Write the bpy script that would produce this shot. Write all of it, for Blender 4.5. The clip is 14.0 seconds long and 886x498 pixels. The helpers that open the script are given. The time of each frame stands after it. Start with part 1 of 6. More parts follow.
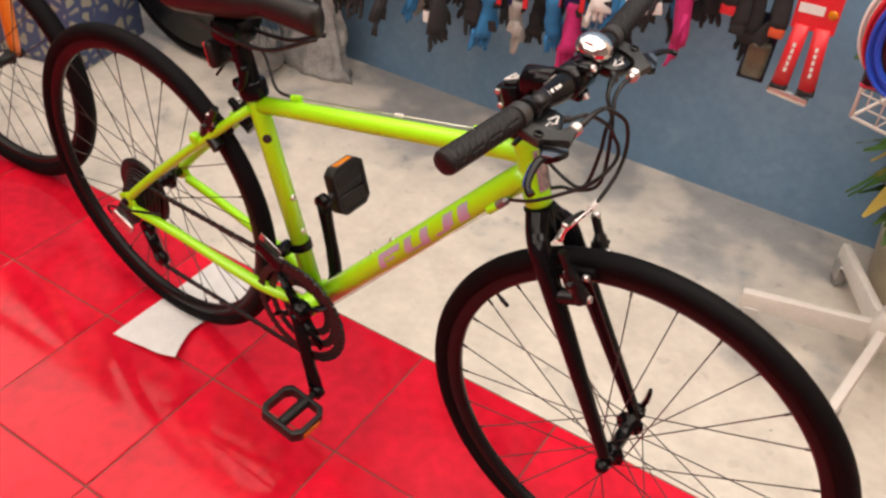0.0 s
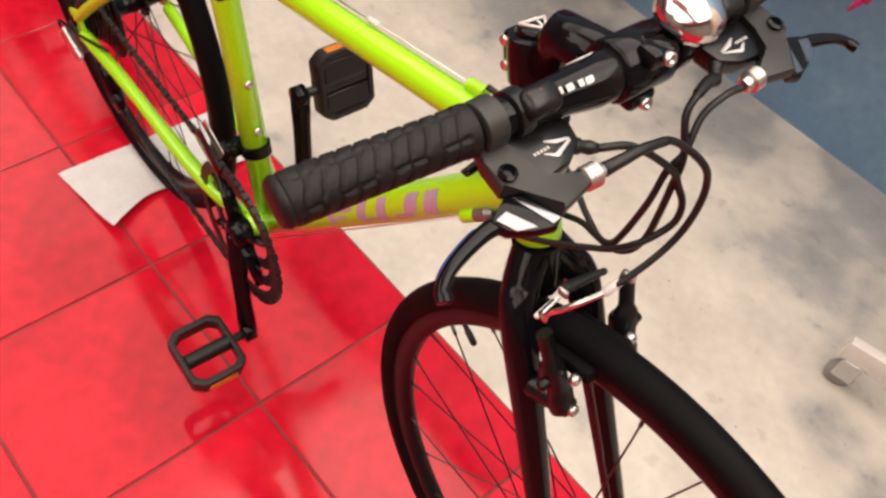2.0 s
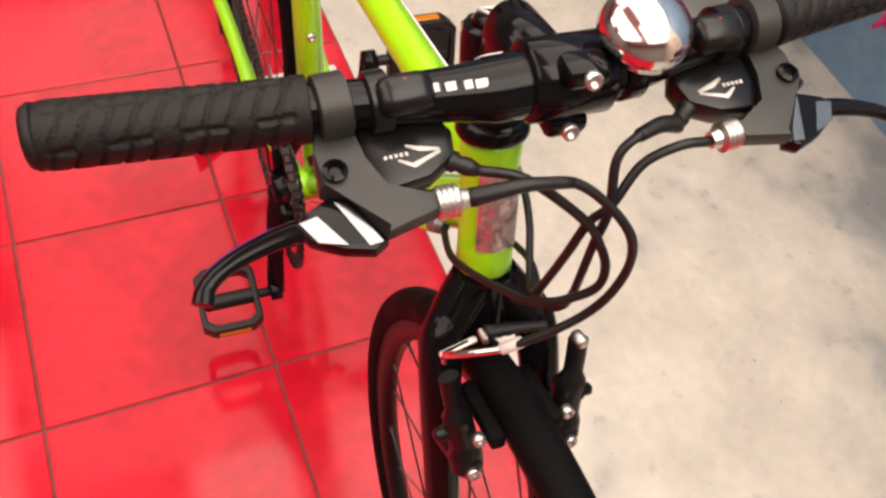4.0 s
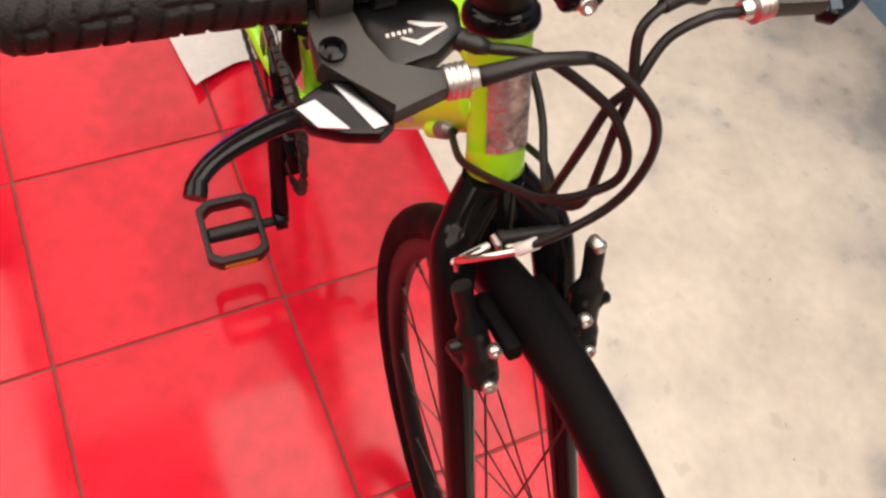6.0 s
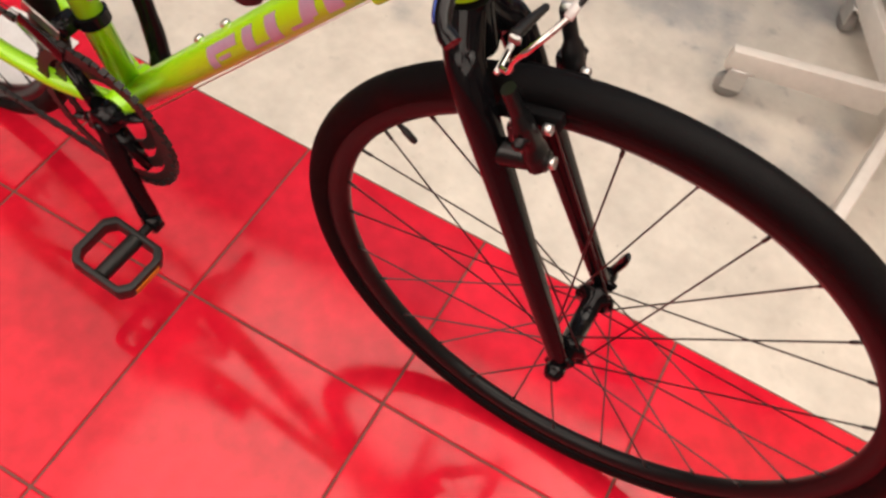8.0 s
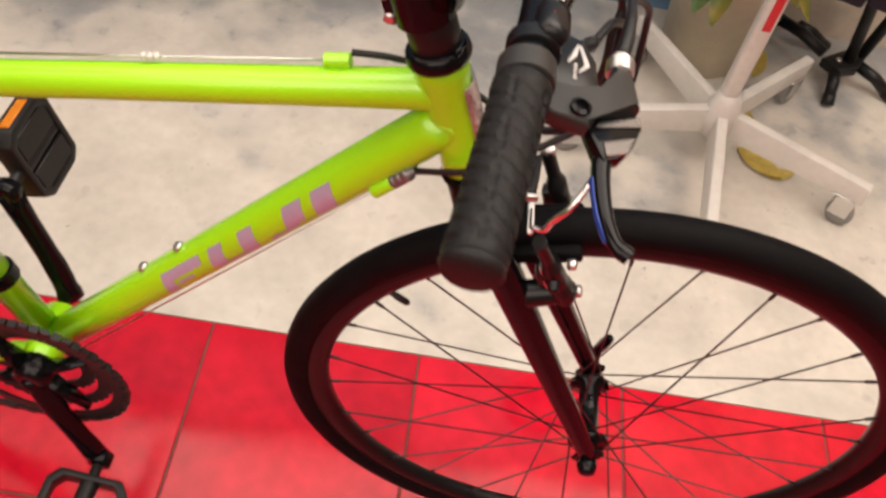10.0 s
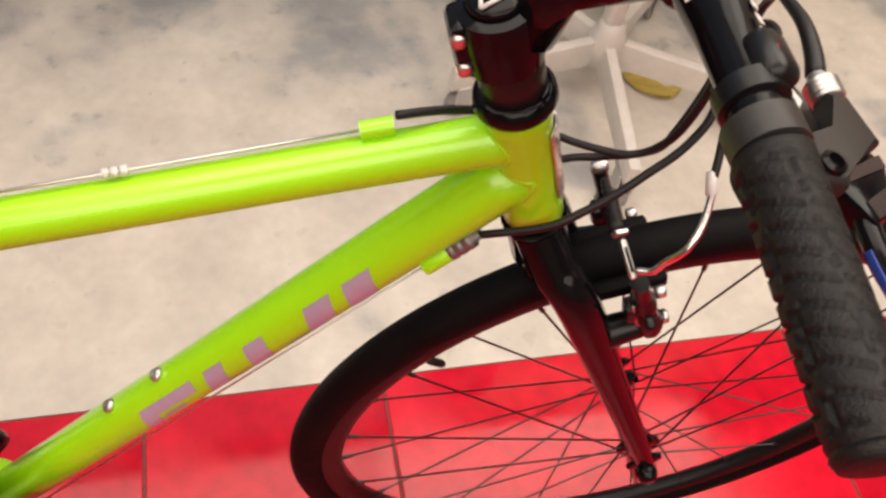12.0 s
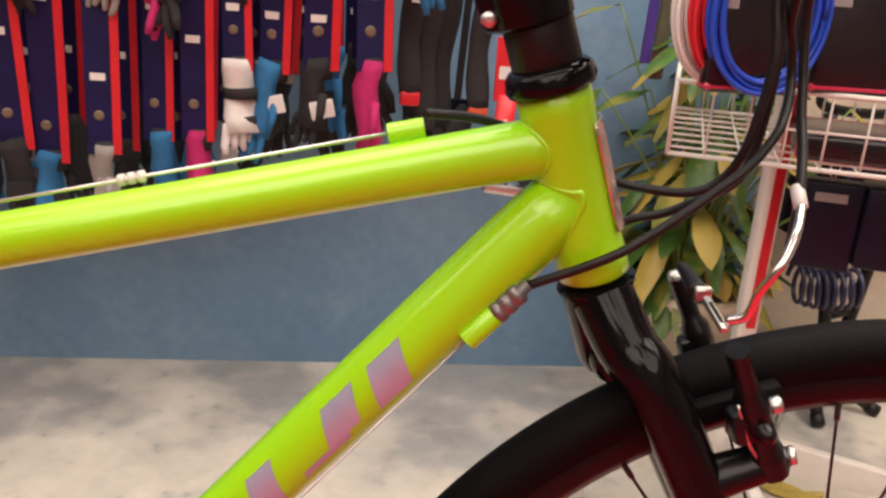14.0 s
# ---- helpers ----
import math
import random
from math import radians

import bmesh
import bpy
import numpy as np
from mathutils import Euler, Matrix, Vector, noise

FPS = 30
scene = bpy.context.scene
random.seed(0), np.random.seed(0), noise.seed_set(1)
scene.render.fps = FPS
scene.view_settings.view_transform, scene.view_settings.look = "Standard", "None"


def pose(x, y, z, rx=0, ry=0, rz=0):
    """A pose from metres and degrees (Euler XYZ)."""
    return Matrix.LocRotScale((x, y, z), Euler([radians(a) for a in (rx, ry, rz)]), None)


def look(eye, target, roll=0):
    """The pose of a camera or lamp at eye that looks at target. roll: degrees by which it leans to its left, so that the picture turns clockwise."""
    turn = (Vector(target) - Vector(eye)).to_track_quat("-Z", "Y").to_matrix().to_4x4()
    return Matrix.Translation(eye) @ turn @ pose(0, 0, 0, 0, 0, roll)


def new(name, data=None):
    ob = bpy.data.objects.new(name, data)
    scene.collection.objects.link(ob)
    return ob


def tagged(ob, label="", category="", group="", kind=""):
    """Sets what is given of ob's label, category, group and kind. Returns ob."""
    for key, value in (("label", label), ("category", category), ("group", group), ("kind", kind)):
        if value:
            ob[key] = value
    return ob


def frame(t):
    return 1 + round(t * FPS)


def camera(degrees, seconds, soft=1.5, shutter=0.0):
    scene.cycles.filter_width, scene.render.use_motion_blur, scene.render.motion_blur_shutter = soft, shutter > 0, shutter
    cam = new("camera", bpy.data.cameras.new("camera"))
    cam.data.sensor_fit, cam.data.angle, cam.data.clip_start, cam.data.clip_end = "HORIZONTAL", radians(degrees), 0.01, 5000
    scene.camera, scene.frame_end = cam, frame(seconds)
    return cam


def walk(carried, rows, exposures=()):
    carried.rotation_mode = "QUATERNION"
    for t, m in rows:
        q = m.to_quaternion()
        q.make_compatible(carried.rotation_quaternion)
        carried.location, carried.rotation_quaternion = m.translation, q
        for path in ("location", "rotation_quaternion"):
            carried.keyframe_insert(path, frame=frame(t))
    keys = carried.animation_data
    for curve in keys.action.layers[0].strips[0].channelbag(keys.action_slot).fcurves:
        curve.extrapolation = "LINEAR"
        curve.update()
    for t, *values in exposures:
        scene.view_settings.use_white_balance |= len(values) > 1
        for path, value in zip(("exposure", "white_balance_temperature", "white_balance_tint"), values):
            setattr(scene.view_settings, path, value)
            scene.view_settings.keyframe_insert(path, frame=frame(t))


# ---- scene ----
K = 1.10  # the plan below is drawn with 0.30 m floor tiles; they are 0.33 m
cam = camera(54.2, 14.0, soft=2.6, shutter=0.35)
PATH = [
    (0, (0.723, -0.867, 1.277), (-0.071, 0.457, 0.006), 3.4),
    (0.5, (0.718, -0.76, 1.259), (-0.13, 0.469, -0.072), 4.6),
    (1, (0.708, -0.618, 1.221), (-0.213, 0.476, -0.177), 9.3),
    (1.5, (0.645, -0.517, 1.163), (-0.222, 0.569, -0.275), 12.3),
    (2, (0.59, -0.435, 1.129), (-0.199, 0.538, -0.43), 13.0),
    (2.2, (0.586, -0.409, 1.116), (-0.223, 0.528, -0.455), 14.1),
    (4.3, (0.63, -0.256, 1.084), (-0.358, 0.373, -0.537), 13.2),
    (4.5, (0.626, -0.254, 1.078), (-0.351, 0.384, -0.546), 13.9),
    (5, (0.631, -0.252, 1.063), (-0.294, 0.367, -0.598), 14.9),
    (5.5, (0.633, -0.254, 1.058), (-0.275, 0.336, -0.624), 13.6),
    (6, (0.631, -0.262, 1.057), (-0.249, 0.329, -0.639), 12.5),
    (6.5, (0.62, -0.295, 1.052), (-0.167, 0.357, -0.667), 11.8),
    (7, (0.603, -0.371, 1.05), (0.018, 0.469, -0.668), 11.9),
    (7.2, (0.6, -0.397, 1.05), (0.061, 0.469, -0.671), 11.6),
    (9.3, (0.393, -0.542, 1.079), (0.408, 0.61, -0.556), 13.0),
    (9.5, (0.379, -0.533, 1.081), (0.419, 0.658, -0.525), 12.9),
    (10, (0.352, -0.488, 1.092), (0.411, 0.732, -0.492), 11.4),
    (10.5, (0.311, -0.391, 1.073), (0.408, 0.769, -0.554), 10.5),
    (11, (0.293, -0.353, 1.068), (0.496, 0.749, -0.589), 13.3),
    (11.5, (0.257, -0.346, 1.066), (0.623, 0.743, -0.571), 15.0),
    (12, (0.209, -0.349, 1.031), (0.67, 0.742, -0.58), 13.9),
    (12.5, (0.217, -0.372, 0.978), (0.633, 0.946, -0.467), 10.2),
    (13, (0.226, -0.41, 0.865), (0.654, 1.252, -0.162), 6.1),
    (13.5, (0.256, -0.433, 0.812), (0.528, 1.397, 0.054), 4.0),
    (14, (0.262, -0.457, 0.799), (0.452, 1.415, 0.123), 3.7),
]
walk(cam, [(t, look([K * v for v in eye], [K * v for v in target], roll)) for t, eye, target, roll in PATH], exposures=[(0, 0.15), (2, 0.15), (5, 0.19), (7, 0.13), (10, 0.05), (11.5, 0.06), (12.5, -0.08), (13, 0.12), (14, 0.18)])

# ---- light: a closed shop room lit by ceiling lamps ----
world = bpy.data.worlds.new("shop_air")
scene.world = world
world.use_nodes = True
world.node_tree.nodes["Background"].inputs[0].default_value = (0.9, 0.85, 0.8, 1)
world.node_tree.nodes["Background"].inputs[1].default_value = 0.03

# x, y, watts, width, depth of the ceiling panels
LAMPS = [(-2.95, 0.10, 17, 1.44, 1.8), (-1.50, 0.10, 14, 1.44, 1.8), (-0.05, 0.35, 23, 1.44, 1.3), (1.40, 0.25, 38, 1.44, 1.5), (-0.8, -1.75, 32, 1.7, 1.7), (0.95, -1.75, 26, 1.7, 1.7), (-1.7, -3.2, 18, 1.5, 1.1), (0.85, -3.2, 18, 1.5, 1.1)]
for lx, ly, watts, width, depth in LAMPS:
    lamp = bpy.data.lights.new("ceiling_lamp", "AREA")
    lamp.shape, lamp.size, lamp.size_y = "RECTANGLE", width, depth
    lamp.energy, lamp.color = watts, (1.0, 0.91, 0.80)
    new("ceiling_lamp_light", lamp).matrix_world = pose(lx, ly, 2.35)

# ---- materials ----
def mat(name, base, rough=0.5, metal=0.0, vary=0.12, scale=30.0, bump=0.0, bscale=200.0, coat=0.0, rvary=0.0, spec=0.5):
    """A procedural surface: base colour with two scales of variation, roughness variation and fine relief."""
    m = bpy.data.materials.new(name)
    m.use_nodes = True
    nt = m.node_tree
    n, l = nt.nodes, nt.links
    b = n["Principled BSDF"]
    b.inputs["Roughness"].default_value, b.inputs["Metallic"].default_value = rough, metal
    b.inputs["Coat Weight"].default_value = coat
    b.inputs["Coat Roughness"].default_value = 0.04
    b.inputs["Specular IOR Level"].default_value = spec
    co = n.new("ShaderNodeTexCoord")
    n1, n2 = n.new("ShaderNodeTexNoise"), n.new("ShaderNodeTexNoise")
    n1.inputs["Scale"].default_value, n2.inputs["Scale"].default_value = scale, scale * 7.3
    n1.inputs["Detail"].default_value = 5
    for k in (n1, n2):
        l.new(co.outputs["Object"], k.inputs["Vector"])
    mx = n.new("ShaderNodeMix")
    mx.inputs[0].default_value = 0.35
    l.new(n1.outputs["Fac"], mx.inputs[2])
    l.new(n2.outputs["Fac"], mx.inputs[3])
    ramp = n.new("ShaderNodeMapRange")
    ramp.inputs["From Min"].default_value, ramp.inputs["From Max"].default_value = 0.3, 0.7
    ramp.inputs["To Min"].default_value, ramp.inputs["To Max"].default_value = 1 - vary, 1 + vary
    l.new(mx.outputs[0], ramp.inputs["Value"])
    mul = n.new("ShaderNodeVectorMath")
    mul.operation = "SCALE"
    mul.inputs[0].default_value = base
    l.new(ramp.outputs[0], mul.inputs["Scale"])
    l.new(mul.outputs[0], b.inputs["Base Color"])
    if rvary:
        rr = n.new("ShaderNodeMapRange")
        rr.inputs["From Min"].default_value, rr.inputs["From Max"].default_value = 0.3, 0.7
        rr.inputs["To Min"].default_value, rr.inputs["To Max"].default_value = max(0.02, rough - rvary), rough + rvary
        l.new(n1.outputs["Fac"], rr.inputs["Value"])
        l.new(rr.outputs[0], b.inputs["Roughness"])
    if bump:
        nb, bp = n.new("ShaderNodeTexNoise"), n.new("ShaderNodeBump")
        nb.inputs["Scale"].default_value = bscale
        l.new(co.outputs["Object"], nb.inputs["Vector"])
        bp.inputs["Strength"].default_value, bp.inputs["Distance"].default_value = bump, 0.002
        l.new(nb.outputs["Fac"], bp.inputs["Height"])
        l.new(bp.outputs[0], b.inputs["Normal"])
    return m


LIME = mat("lime_frame_paint", (0.345, 0.78, 0.005), 0.30, vary=0.03, scale=8, coat=0.6)
GLOSS = mat("gloss_black_paint", (0.004, 0.0038, 0.0045), 0.11, vary=0.2, spec=0.20)
SATIN = mat("satin_black_alloy", (0.008, 0.008, 0.008), 0.38, vary=0.25, bump=0.05, spec=0.3)
PLASTIC = mat("black_plastic", (0.009, 0.0085, 0.0085), 0.42, vary=0.2, bump=0.15, bscale=900, spec=0.35)
GREY = mat("dark_grey_alloy", (0.026, 0.025, 0.023), 0.42, metal=0.1, spec=0.45, vary=0.12, bump=0.1, bscale=1200)
BARREL = mat("grey_machined_alloy", (0.20, 0.19, 0.19), 0.38, metal=0.6, vary=0.15, bump=0.1, bscale=900)
RUBBER = mat("tyre_rubber", (0.0035, 0.0032, 0.0036), 0.62, vary=0.3, scale=25, bump=0.25, bscale=700, rvary=0.1, spec=0.09)
GRIPR = mat("grip_rubber", (0.0075, 0.0068, 0.0065), 0.52, vary=0.3, bump=0.3, bscale=900, spec=0.28)
RIMM = mat("black_anodised_rim", (0.006, 0.0055, 0.006), 0.34, vary=0.15, spec=0.22)
STEEL = mat("bright_steel", (0.66, 0.65, 0.63), 0.38, metal=1.0, vary=0.1, rvary=0.06)
SPOKEM = mat("black_spoke_steel", (0.05, 0.047, 0.045), 0.35, metal=0.7, vary=0.1)
CHROME = mat("chrome", (0.75, 0.74, 0.73), 0.13, metal=1.0, vary=0.05)
CHAINM = mat("oiled_chain_steel", (0.022, 0.021, 0.021), 0.42, metal=0.3, vary=0.4, scale=200, spec=0.3)
AMBER = mat("amber_reflector", (0.62, 0.20, 0.008), 0.15, vary=0.1, bump=0.4, bscale=800)
MIRRORP = mat("silver_mirror_inlay", (0.27, 0.27, 0.28), 0.20, metal=1.0, vary=0.05)
SILVERP = mat("silver_print", (0.62, 0.60, 0.58), 0.3, vary=0.1)
BLUEP = mat("blue_wall_reflection_tint", (0.02, 0.05, 0.26), 0.25, metal=0.3, vary=0.1)
DECAL = mat("mauve_grey_decal", (0.42, 0.46, 0.62), 0.28, metal=0.3, vary=0.1, scale=15, coat=0.3)
BADGE = mat("mauve_metal_badge", (0.62, 0.50, 0.50), 0.24, metal=0.8, vary=0.4, scale=90, bump=0.5, bscale=170)
RACKW = mat("greyed_white_enamel", (0.66, 0.63, 0.58), 0.38, vary=0.10, scale=10, rvary=0.1)
WHITE = mat("white_enamel", (0.78, 0.76, 0.73), 0.35, vary=0.06, scale=12, rvary=0.1)
PAPER = mat("white_paper", (0.66, 0.66, 0.65), 0.8, vary=0.10, scale=20, bump=0.2, bscale=30)
REDM = mat("red_print", (0.62, 0.02, 0.03), 0.4, vary=0.1)
NAVY = mat("navy_card", (0.008, 0.008, 0.060), 0.45, vary=0.3, scale=18, spec=0.3)
CYAN = mat("blue_fabric", (0.022, 0.15, 0.34), 0.85, vary=0.2, scale=60, bump=0.4, bscale=600)
PINK = mat("pink_fabric", (0.42, 0.012, 0.12), 0.85, vary=0.2, scale=60, bump=0.4, bscale=600)
CREAM = mat("pale_grey_fabric", (0.30, 0.28, 0.26), 0.85, vary=0.15, scale=60, bump=0.4, bscale=600)
BLACKF = mat("black_fabric", (0.016, 0.015, 0.017), 0.85, vary=0.3, scale=60, bump=0.4, bscale=600)
WHITEF = mat("white_fabric", (0.72, 0.70, 0.68), 0.8, vary=0.1, scale=60, bump=0.3, bscale=600)
SADDLE = mat("black_saddle_vinyl", (0.010, 0.0095, 0.009), 0.42, vary=0.2, bump=0.2, bscale=500, spec=0.4)
ORANGE = mat("orange_frame_paint", (0.75, 0.20, 0.02), 0.3, vary=0.05, coat=0.5)


def tile_material():
    m = mat("red_glazed_tile", (0.58, 0.007, 0.025), 0.10, vary=0.34, scale=5, bump=0.06, bscale=9, rvary=0.10, spec=0.34)
    nt = m.node_tree
    n, l = nt.nodes, nt.links
    info, mr, mul = n.new("ShaderNodeObjectInfo"), n.new("ShaderNodeMapRange"), n.new("ShaderNodeVectorMath")
    mr.inputs["To Min"].default_value, mr.inputs["To Max"].default_value = 0.88, 1.1
    l.new(info.outputs["Random"], mr.inputs["Value"])
    b = n["Principled BSDF"]
    src = b.inputs["Base Color"].links[0].from_socket
    mul.operation = "SCALE"
    l.new(src, mul.inputs[0])
    l.new(mr.outputs[0], mul.inputs["Scale"])
    l.new(mul.outputs[0], b.inputs["Base Color"])
    return m


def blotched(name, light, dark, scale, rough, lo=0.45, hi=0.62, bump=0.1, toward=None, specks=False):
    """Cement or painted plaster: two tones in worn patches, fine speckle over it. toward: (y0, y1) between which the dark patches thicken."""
    m = bpy.data.materials.new(name)
    m.use_nodes = True
    nt = m.node_tree
    n, l = nt.nodes, nt.links
    b = n["Principled BSDF"]
    co = n.new("ShaderNodeTexCoord")
    a, s = n.new("ShaderNodeTexNoise"), n.new("ShaderNodeTexNoise")
    a.inputs["Scale"].default_value, a.inputs["Detail"].default_value, a.inputs["Roughness"].default_value = scale, 7, 0.62
    s.inputs["Scale"].default_value, s.inputs["Detail"].default_value = scale * 16, 4
    for k in (a, s):
        l.new(co.outputs["Object"], k.inputs["Vector"])
    fac = a.outputs["Fac"]
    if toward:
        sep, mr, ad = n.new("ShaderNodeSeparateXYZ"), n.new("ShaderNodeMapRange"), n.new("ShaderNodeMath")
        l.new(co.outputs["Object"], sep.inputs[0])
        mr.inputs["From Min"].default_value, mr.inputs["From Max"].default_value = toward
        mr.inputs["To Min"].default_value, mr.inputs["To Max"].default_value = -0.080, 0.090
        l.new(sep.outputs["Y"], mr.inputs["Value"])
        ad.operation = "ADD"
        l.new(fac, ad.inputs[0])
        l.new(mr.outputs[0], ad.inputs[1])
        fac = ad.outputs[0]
    r = n.new("ShaderNodeMapRange")
    r.interpolation_type = "SMOOTHSTEP"
    r.inputs["From Min"].default_value, r.inputs["From Max"].default_value = lo, hi
    l.new(fac, r.inputs["Value"])
    mx = n.new("ShaderNodeMix")
    mx.data_type = "RGBA"
    mx.inputs[6].default_value, mx.inputs[7].default_value = (*light, 1), (*dark, 1)
    l.new(r.outputs[0], mx.inputs[0])
    sp, mul = n.new("ShaderNodeMapRange"), n.new("ShaderNodeVectorMath")
    sp.inputs["From Min"].default_value, sp.inputs["From Max"].default_value = 0.3, 0.7
    sp.inputs["To Min"].default_value, sp.inputs["To Max"].default_value = 0.94, 1.05
    l.new(s.outputs["Fac"], sp.inputs["Value"])
    mul.operation = "SCALE"
    l.new(mx.outputs[2], mul.inputs[0])
    l.new(sp.outputs[0], mul.inputs["Scale"])
    colour = mul.outputs[0]
    if specks:
        # dark grit and a finer cloudy layer
        for sc, lo2, hi2, k0, k1 in ((70.0, 0.70, 0.76, 1.0, 0.45), (9.0, 0.35, 0.68, 1.06, 0.86), (24.0, 0.62, 0.70, 1.0, 0.84)):
            q, qr, qm = n.new("ShaderNodeTexNoise"), n.new("ShaderNodeMapRange"), n.new("ShaderNodeVectorMath")
            q.inputs["Scale"].default_value, q.inputs["Detail"].default_value = sc, 6
            l.new(co.outputs["Object"], q.inputs["Vector"])
            qr.inputs["From Min"].default_value, qr.inputs["From Max"].default_value = lo2, hi2
            qr.inputs["To Min"].default_value, qr.inputs["To Max"].default_value = k0, k1
            l.new(q.outputs["Fac"], qr.inputs["Value"])
            qm.operation = "SCALE"
            l.new(colour, qm.inputs[0])
            l.new(qr.outputs[0], qm.inputs["Scale"])
            colour = qm.outputs[0]
    l.new(colour, b.inputs["Base Color"])
    rr = n.new("ShaderNodeMapRange")
    rr.inputs["To Min"].default_value, rr.inputs["To Max"].default_value = rough - 0.1, rough + 0.12
    l.new(a.outputs["Fac"], rr.inputs["Value"])
    l.new(rr.outputs[0], b.inputs["Roughness"])
    bp = n.new("ShaderNodeBump")
    bp.inputs["Strength"].default_value, bp.inputs["Distance"].default_value = bump, 0.003
    l.new(s.outputs["Fac"], bp.inputs["Height"])
    l.new(bp.outputs[0], b.inputs["Normal"])
    return m


TILE = tile_material()
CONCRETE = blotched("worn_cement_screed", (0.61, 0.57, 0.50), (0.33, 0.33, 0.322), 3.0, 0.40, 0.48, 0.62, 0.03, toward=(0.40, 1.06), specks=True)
BAREW = blotched("bare_cement_render", (0.62, 0.54, 0.43), (0.42, 0.36, 0.29), 5.0, 0.8)
WALLB = blotched("blue_wall_paint", (0.14, 0.26, 0.40), (0.19, 0.31, 0.44), 3.5, 0.55, 0.4, 0.65, 0.06)
GROUT = mat("dirty_grout", (0.16, 0.06, 0.05), 0.85, vary=0.3, scale=40, bump=0.3)
PLASTER = blotched("unseen_wall_grey", (0.26, 0.24, 0.22), (0.20, 0.19, 0.18), 2.0, 0.7)
CEIL = blotched("ceiling_paint", (0.78, 0.75, 0.70), (0.72, 0.69, 0.64), 2.0, 0.8)


# ---- mesh helpers ----
def part(name, bm, material, parent=None, label="", smooth=True):
    me = bpy.data.meshes.new(name)
    if smooth:
        for f in bm.faces:
            f.smooth = True
        lim = radians(38)
        for e in bm.edges:
            e.smooth = len(e.link_faces) == 2 and e.calc_face_angle(0) < lim
    bm.to_mesh(me)
    bm.free()
    me.materials.append(material)
    ob = new(name, me)
    if parent:
        ob.parent = parent
    if label:
        ob["label"] = label
    return ob


def thing(name, m, label, category, group=""):
    ob = new(name)
    ob.empty_display_size = 0.05
    ob.matrix_basis = m
    return tagged(ob, label, category, group)


def bmnew():
    return bmesh.new()


def axes(d):
    d = Vector(d).normalized()
    a = d.cross(Vector((0, 0, 1)) if abs(d.z) < 0.95 else Vector((0, 1, 0))).normalized()
    return d, a, d.cross(a)


def bridge(bm, r0, r1):
    k = len(r0)
    for i in range(k):
        bm.faces.new((r0[i], r0[(i + 1) % k], r1[(i + 1) % k], r1[i]))


def sweep(bm, pts, r, seg=12, caps=True, closed=False, flat=1.0):
    """A tube along points, r one radius or one per point; flat squeezes it along its second cross axis."""
    pts = [Vector(p) for p in pts]
    rs = r if isinstance(r, (list, tuple)) else [r] * len(pts)
    k, rings, a = len(pts), [], None
    for i, p in enumerate(pts):
        d = (pts[(i + 1) % k] - pts[i - 1]) if closed else pts[min(i + 1, k - 1)] - pts[max(i - 1, 0)]
        d.normalize()
        if a is None:
            _, a, _ = axes(d)
        a = (a - d * a.dot(d)).normalized()
        b = d.cross(a)
        rings.append([bm.verts.new(p + rs[i] * (math.cos(t) * a + flat * math.sin(t) * b)) for t in (2 * math.pi * j / seg for j in range(seg))])
    for i in range(k - 1 + closed):
        bridge(bm, rings[i], rings[(i + 1) % k])
    if caps and not closed:
        bm.faces.new(rings[0][::-1])
        bm.faces.new(rings[-1])
    return bm


def tube(bm, p0, p1, r0, r1=None, seg=20):
    return sweep(bm, [p0, p1], [r0, r0 if r1 is None else r1], seg)


def curve(pts, n=8):
    """Catmull-Rom points through pts."""
    p = [Vector(q) for q in pts]
    p = [2 * p[0] - p[1]] + p + [2 * p[-1] - p[-2]]
    out = []
    for i in range(1, len(p) - 2):
        for j in range(n):
            t = j / n
            out.append(0.5 * (2 * p[i] + (p[i + 1] - p[i - 1]) * t + (2 * p[i - 1] - 5 * p[i] + 4 * p[i + 1] - p[i + 2]) * t * t + (3 * p[i] - p[i - 1] - 3 * p[i + 1] + p[i + 2]) * t ** 3))
    return out + [p[-2]]


def lathe(bm, profile, origin, axis, seg=32, closed=False):
    """Turn (radius, along) pairs round an axis."""
    d, a, b = axes(axis)
    o = Vector(origin)
    rings = [[bm.verts.new(o + d * h + r * (math.cos(t) * a + math.sin(t) * b)) for t in (2 * math.pi * j / seg for j in range(seg))] for r, h in profile]
    for i in range(len(rings) - 1 + closed):
        bridge(bm, rings[i], rings[(i + 1) % len(rings)])
    if not closed:
        bm.faces.new(rings[0][::-1])
        bm.faces.new(rings[-1])
    return bm


def box(bm, size, m=Matrix(), bevel=0.0, seg=2):
    g = bmesh.ops.create_cube(bm, size=1, matrix=m @ Matrix.Diagonal((*size, 1)))
    if bevel:
        es = list({e for v in g["verts"] for e in v.link_edges})
        bmesh.ops.bevel(bm, geom=es, offset=bevel, segments=seg, profile=0.5, affect="EDGES")
    return bm


def prism(bm, outline, m, depth, bevel=0.0):
    """An outline in its xy plane, depth along its z, laid by m."""
    lo = [bm.verts.new(m @ Vector((x, y, -depth / 2))) for x, y in outline]
    hi = [bm.verts.new(m @ Vector((x, y, depth / 2))) for x, y in outline]
    fs = [bm.faces.new(lo[::-1]), bm.faces.new(hi)]
    bridge(bm, lo, hi)
    if bevel:
        es = list({e for f in fs for e in f.edges})
        bmesh.ops.bevel(bm, geom=es, offset=bevel, segments=2, profile=0.5, affect="EDGES")
    return bm


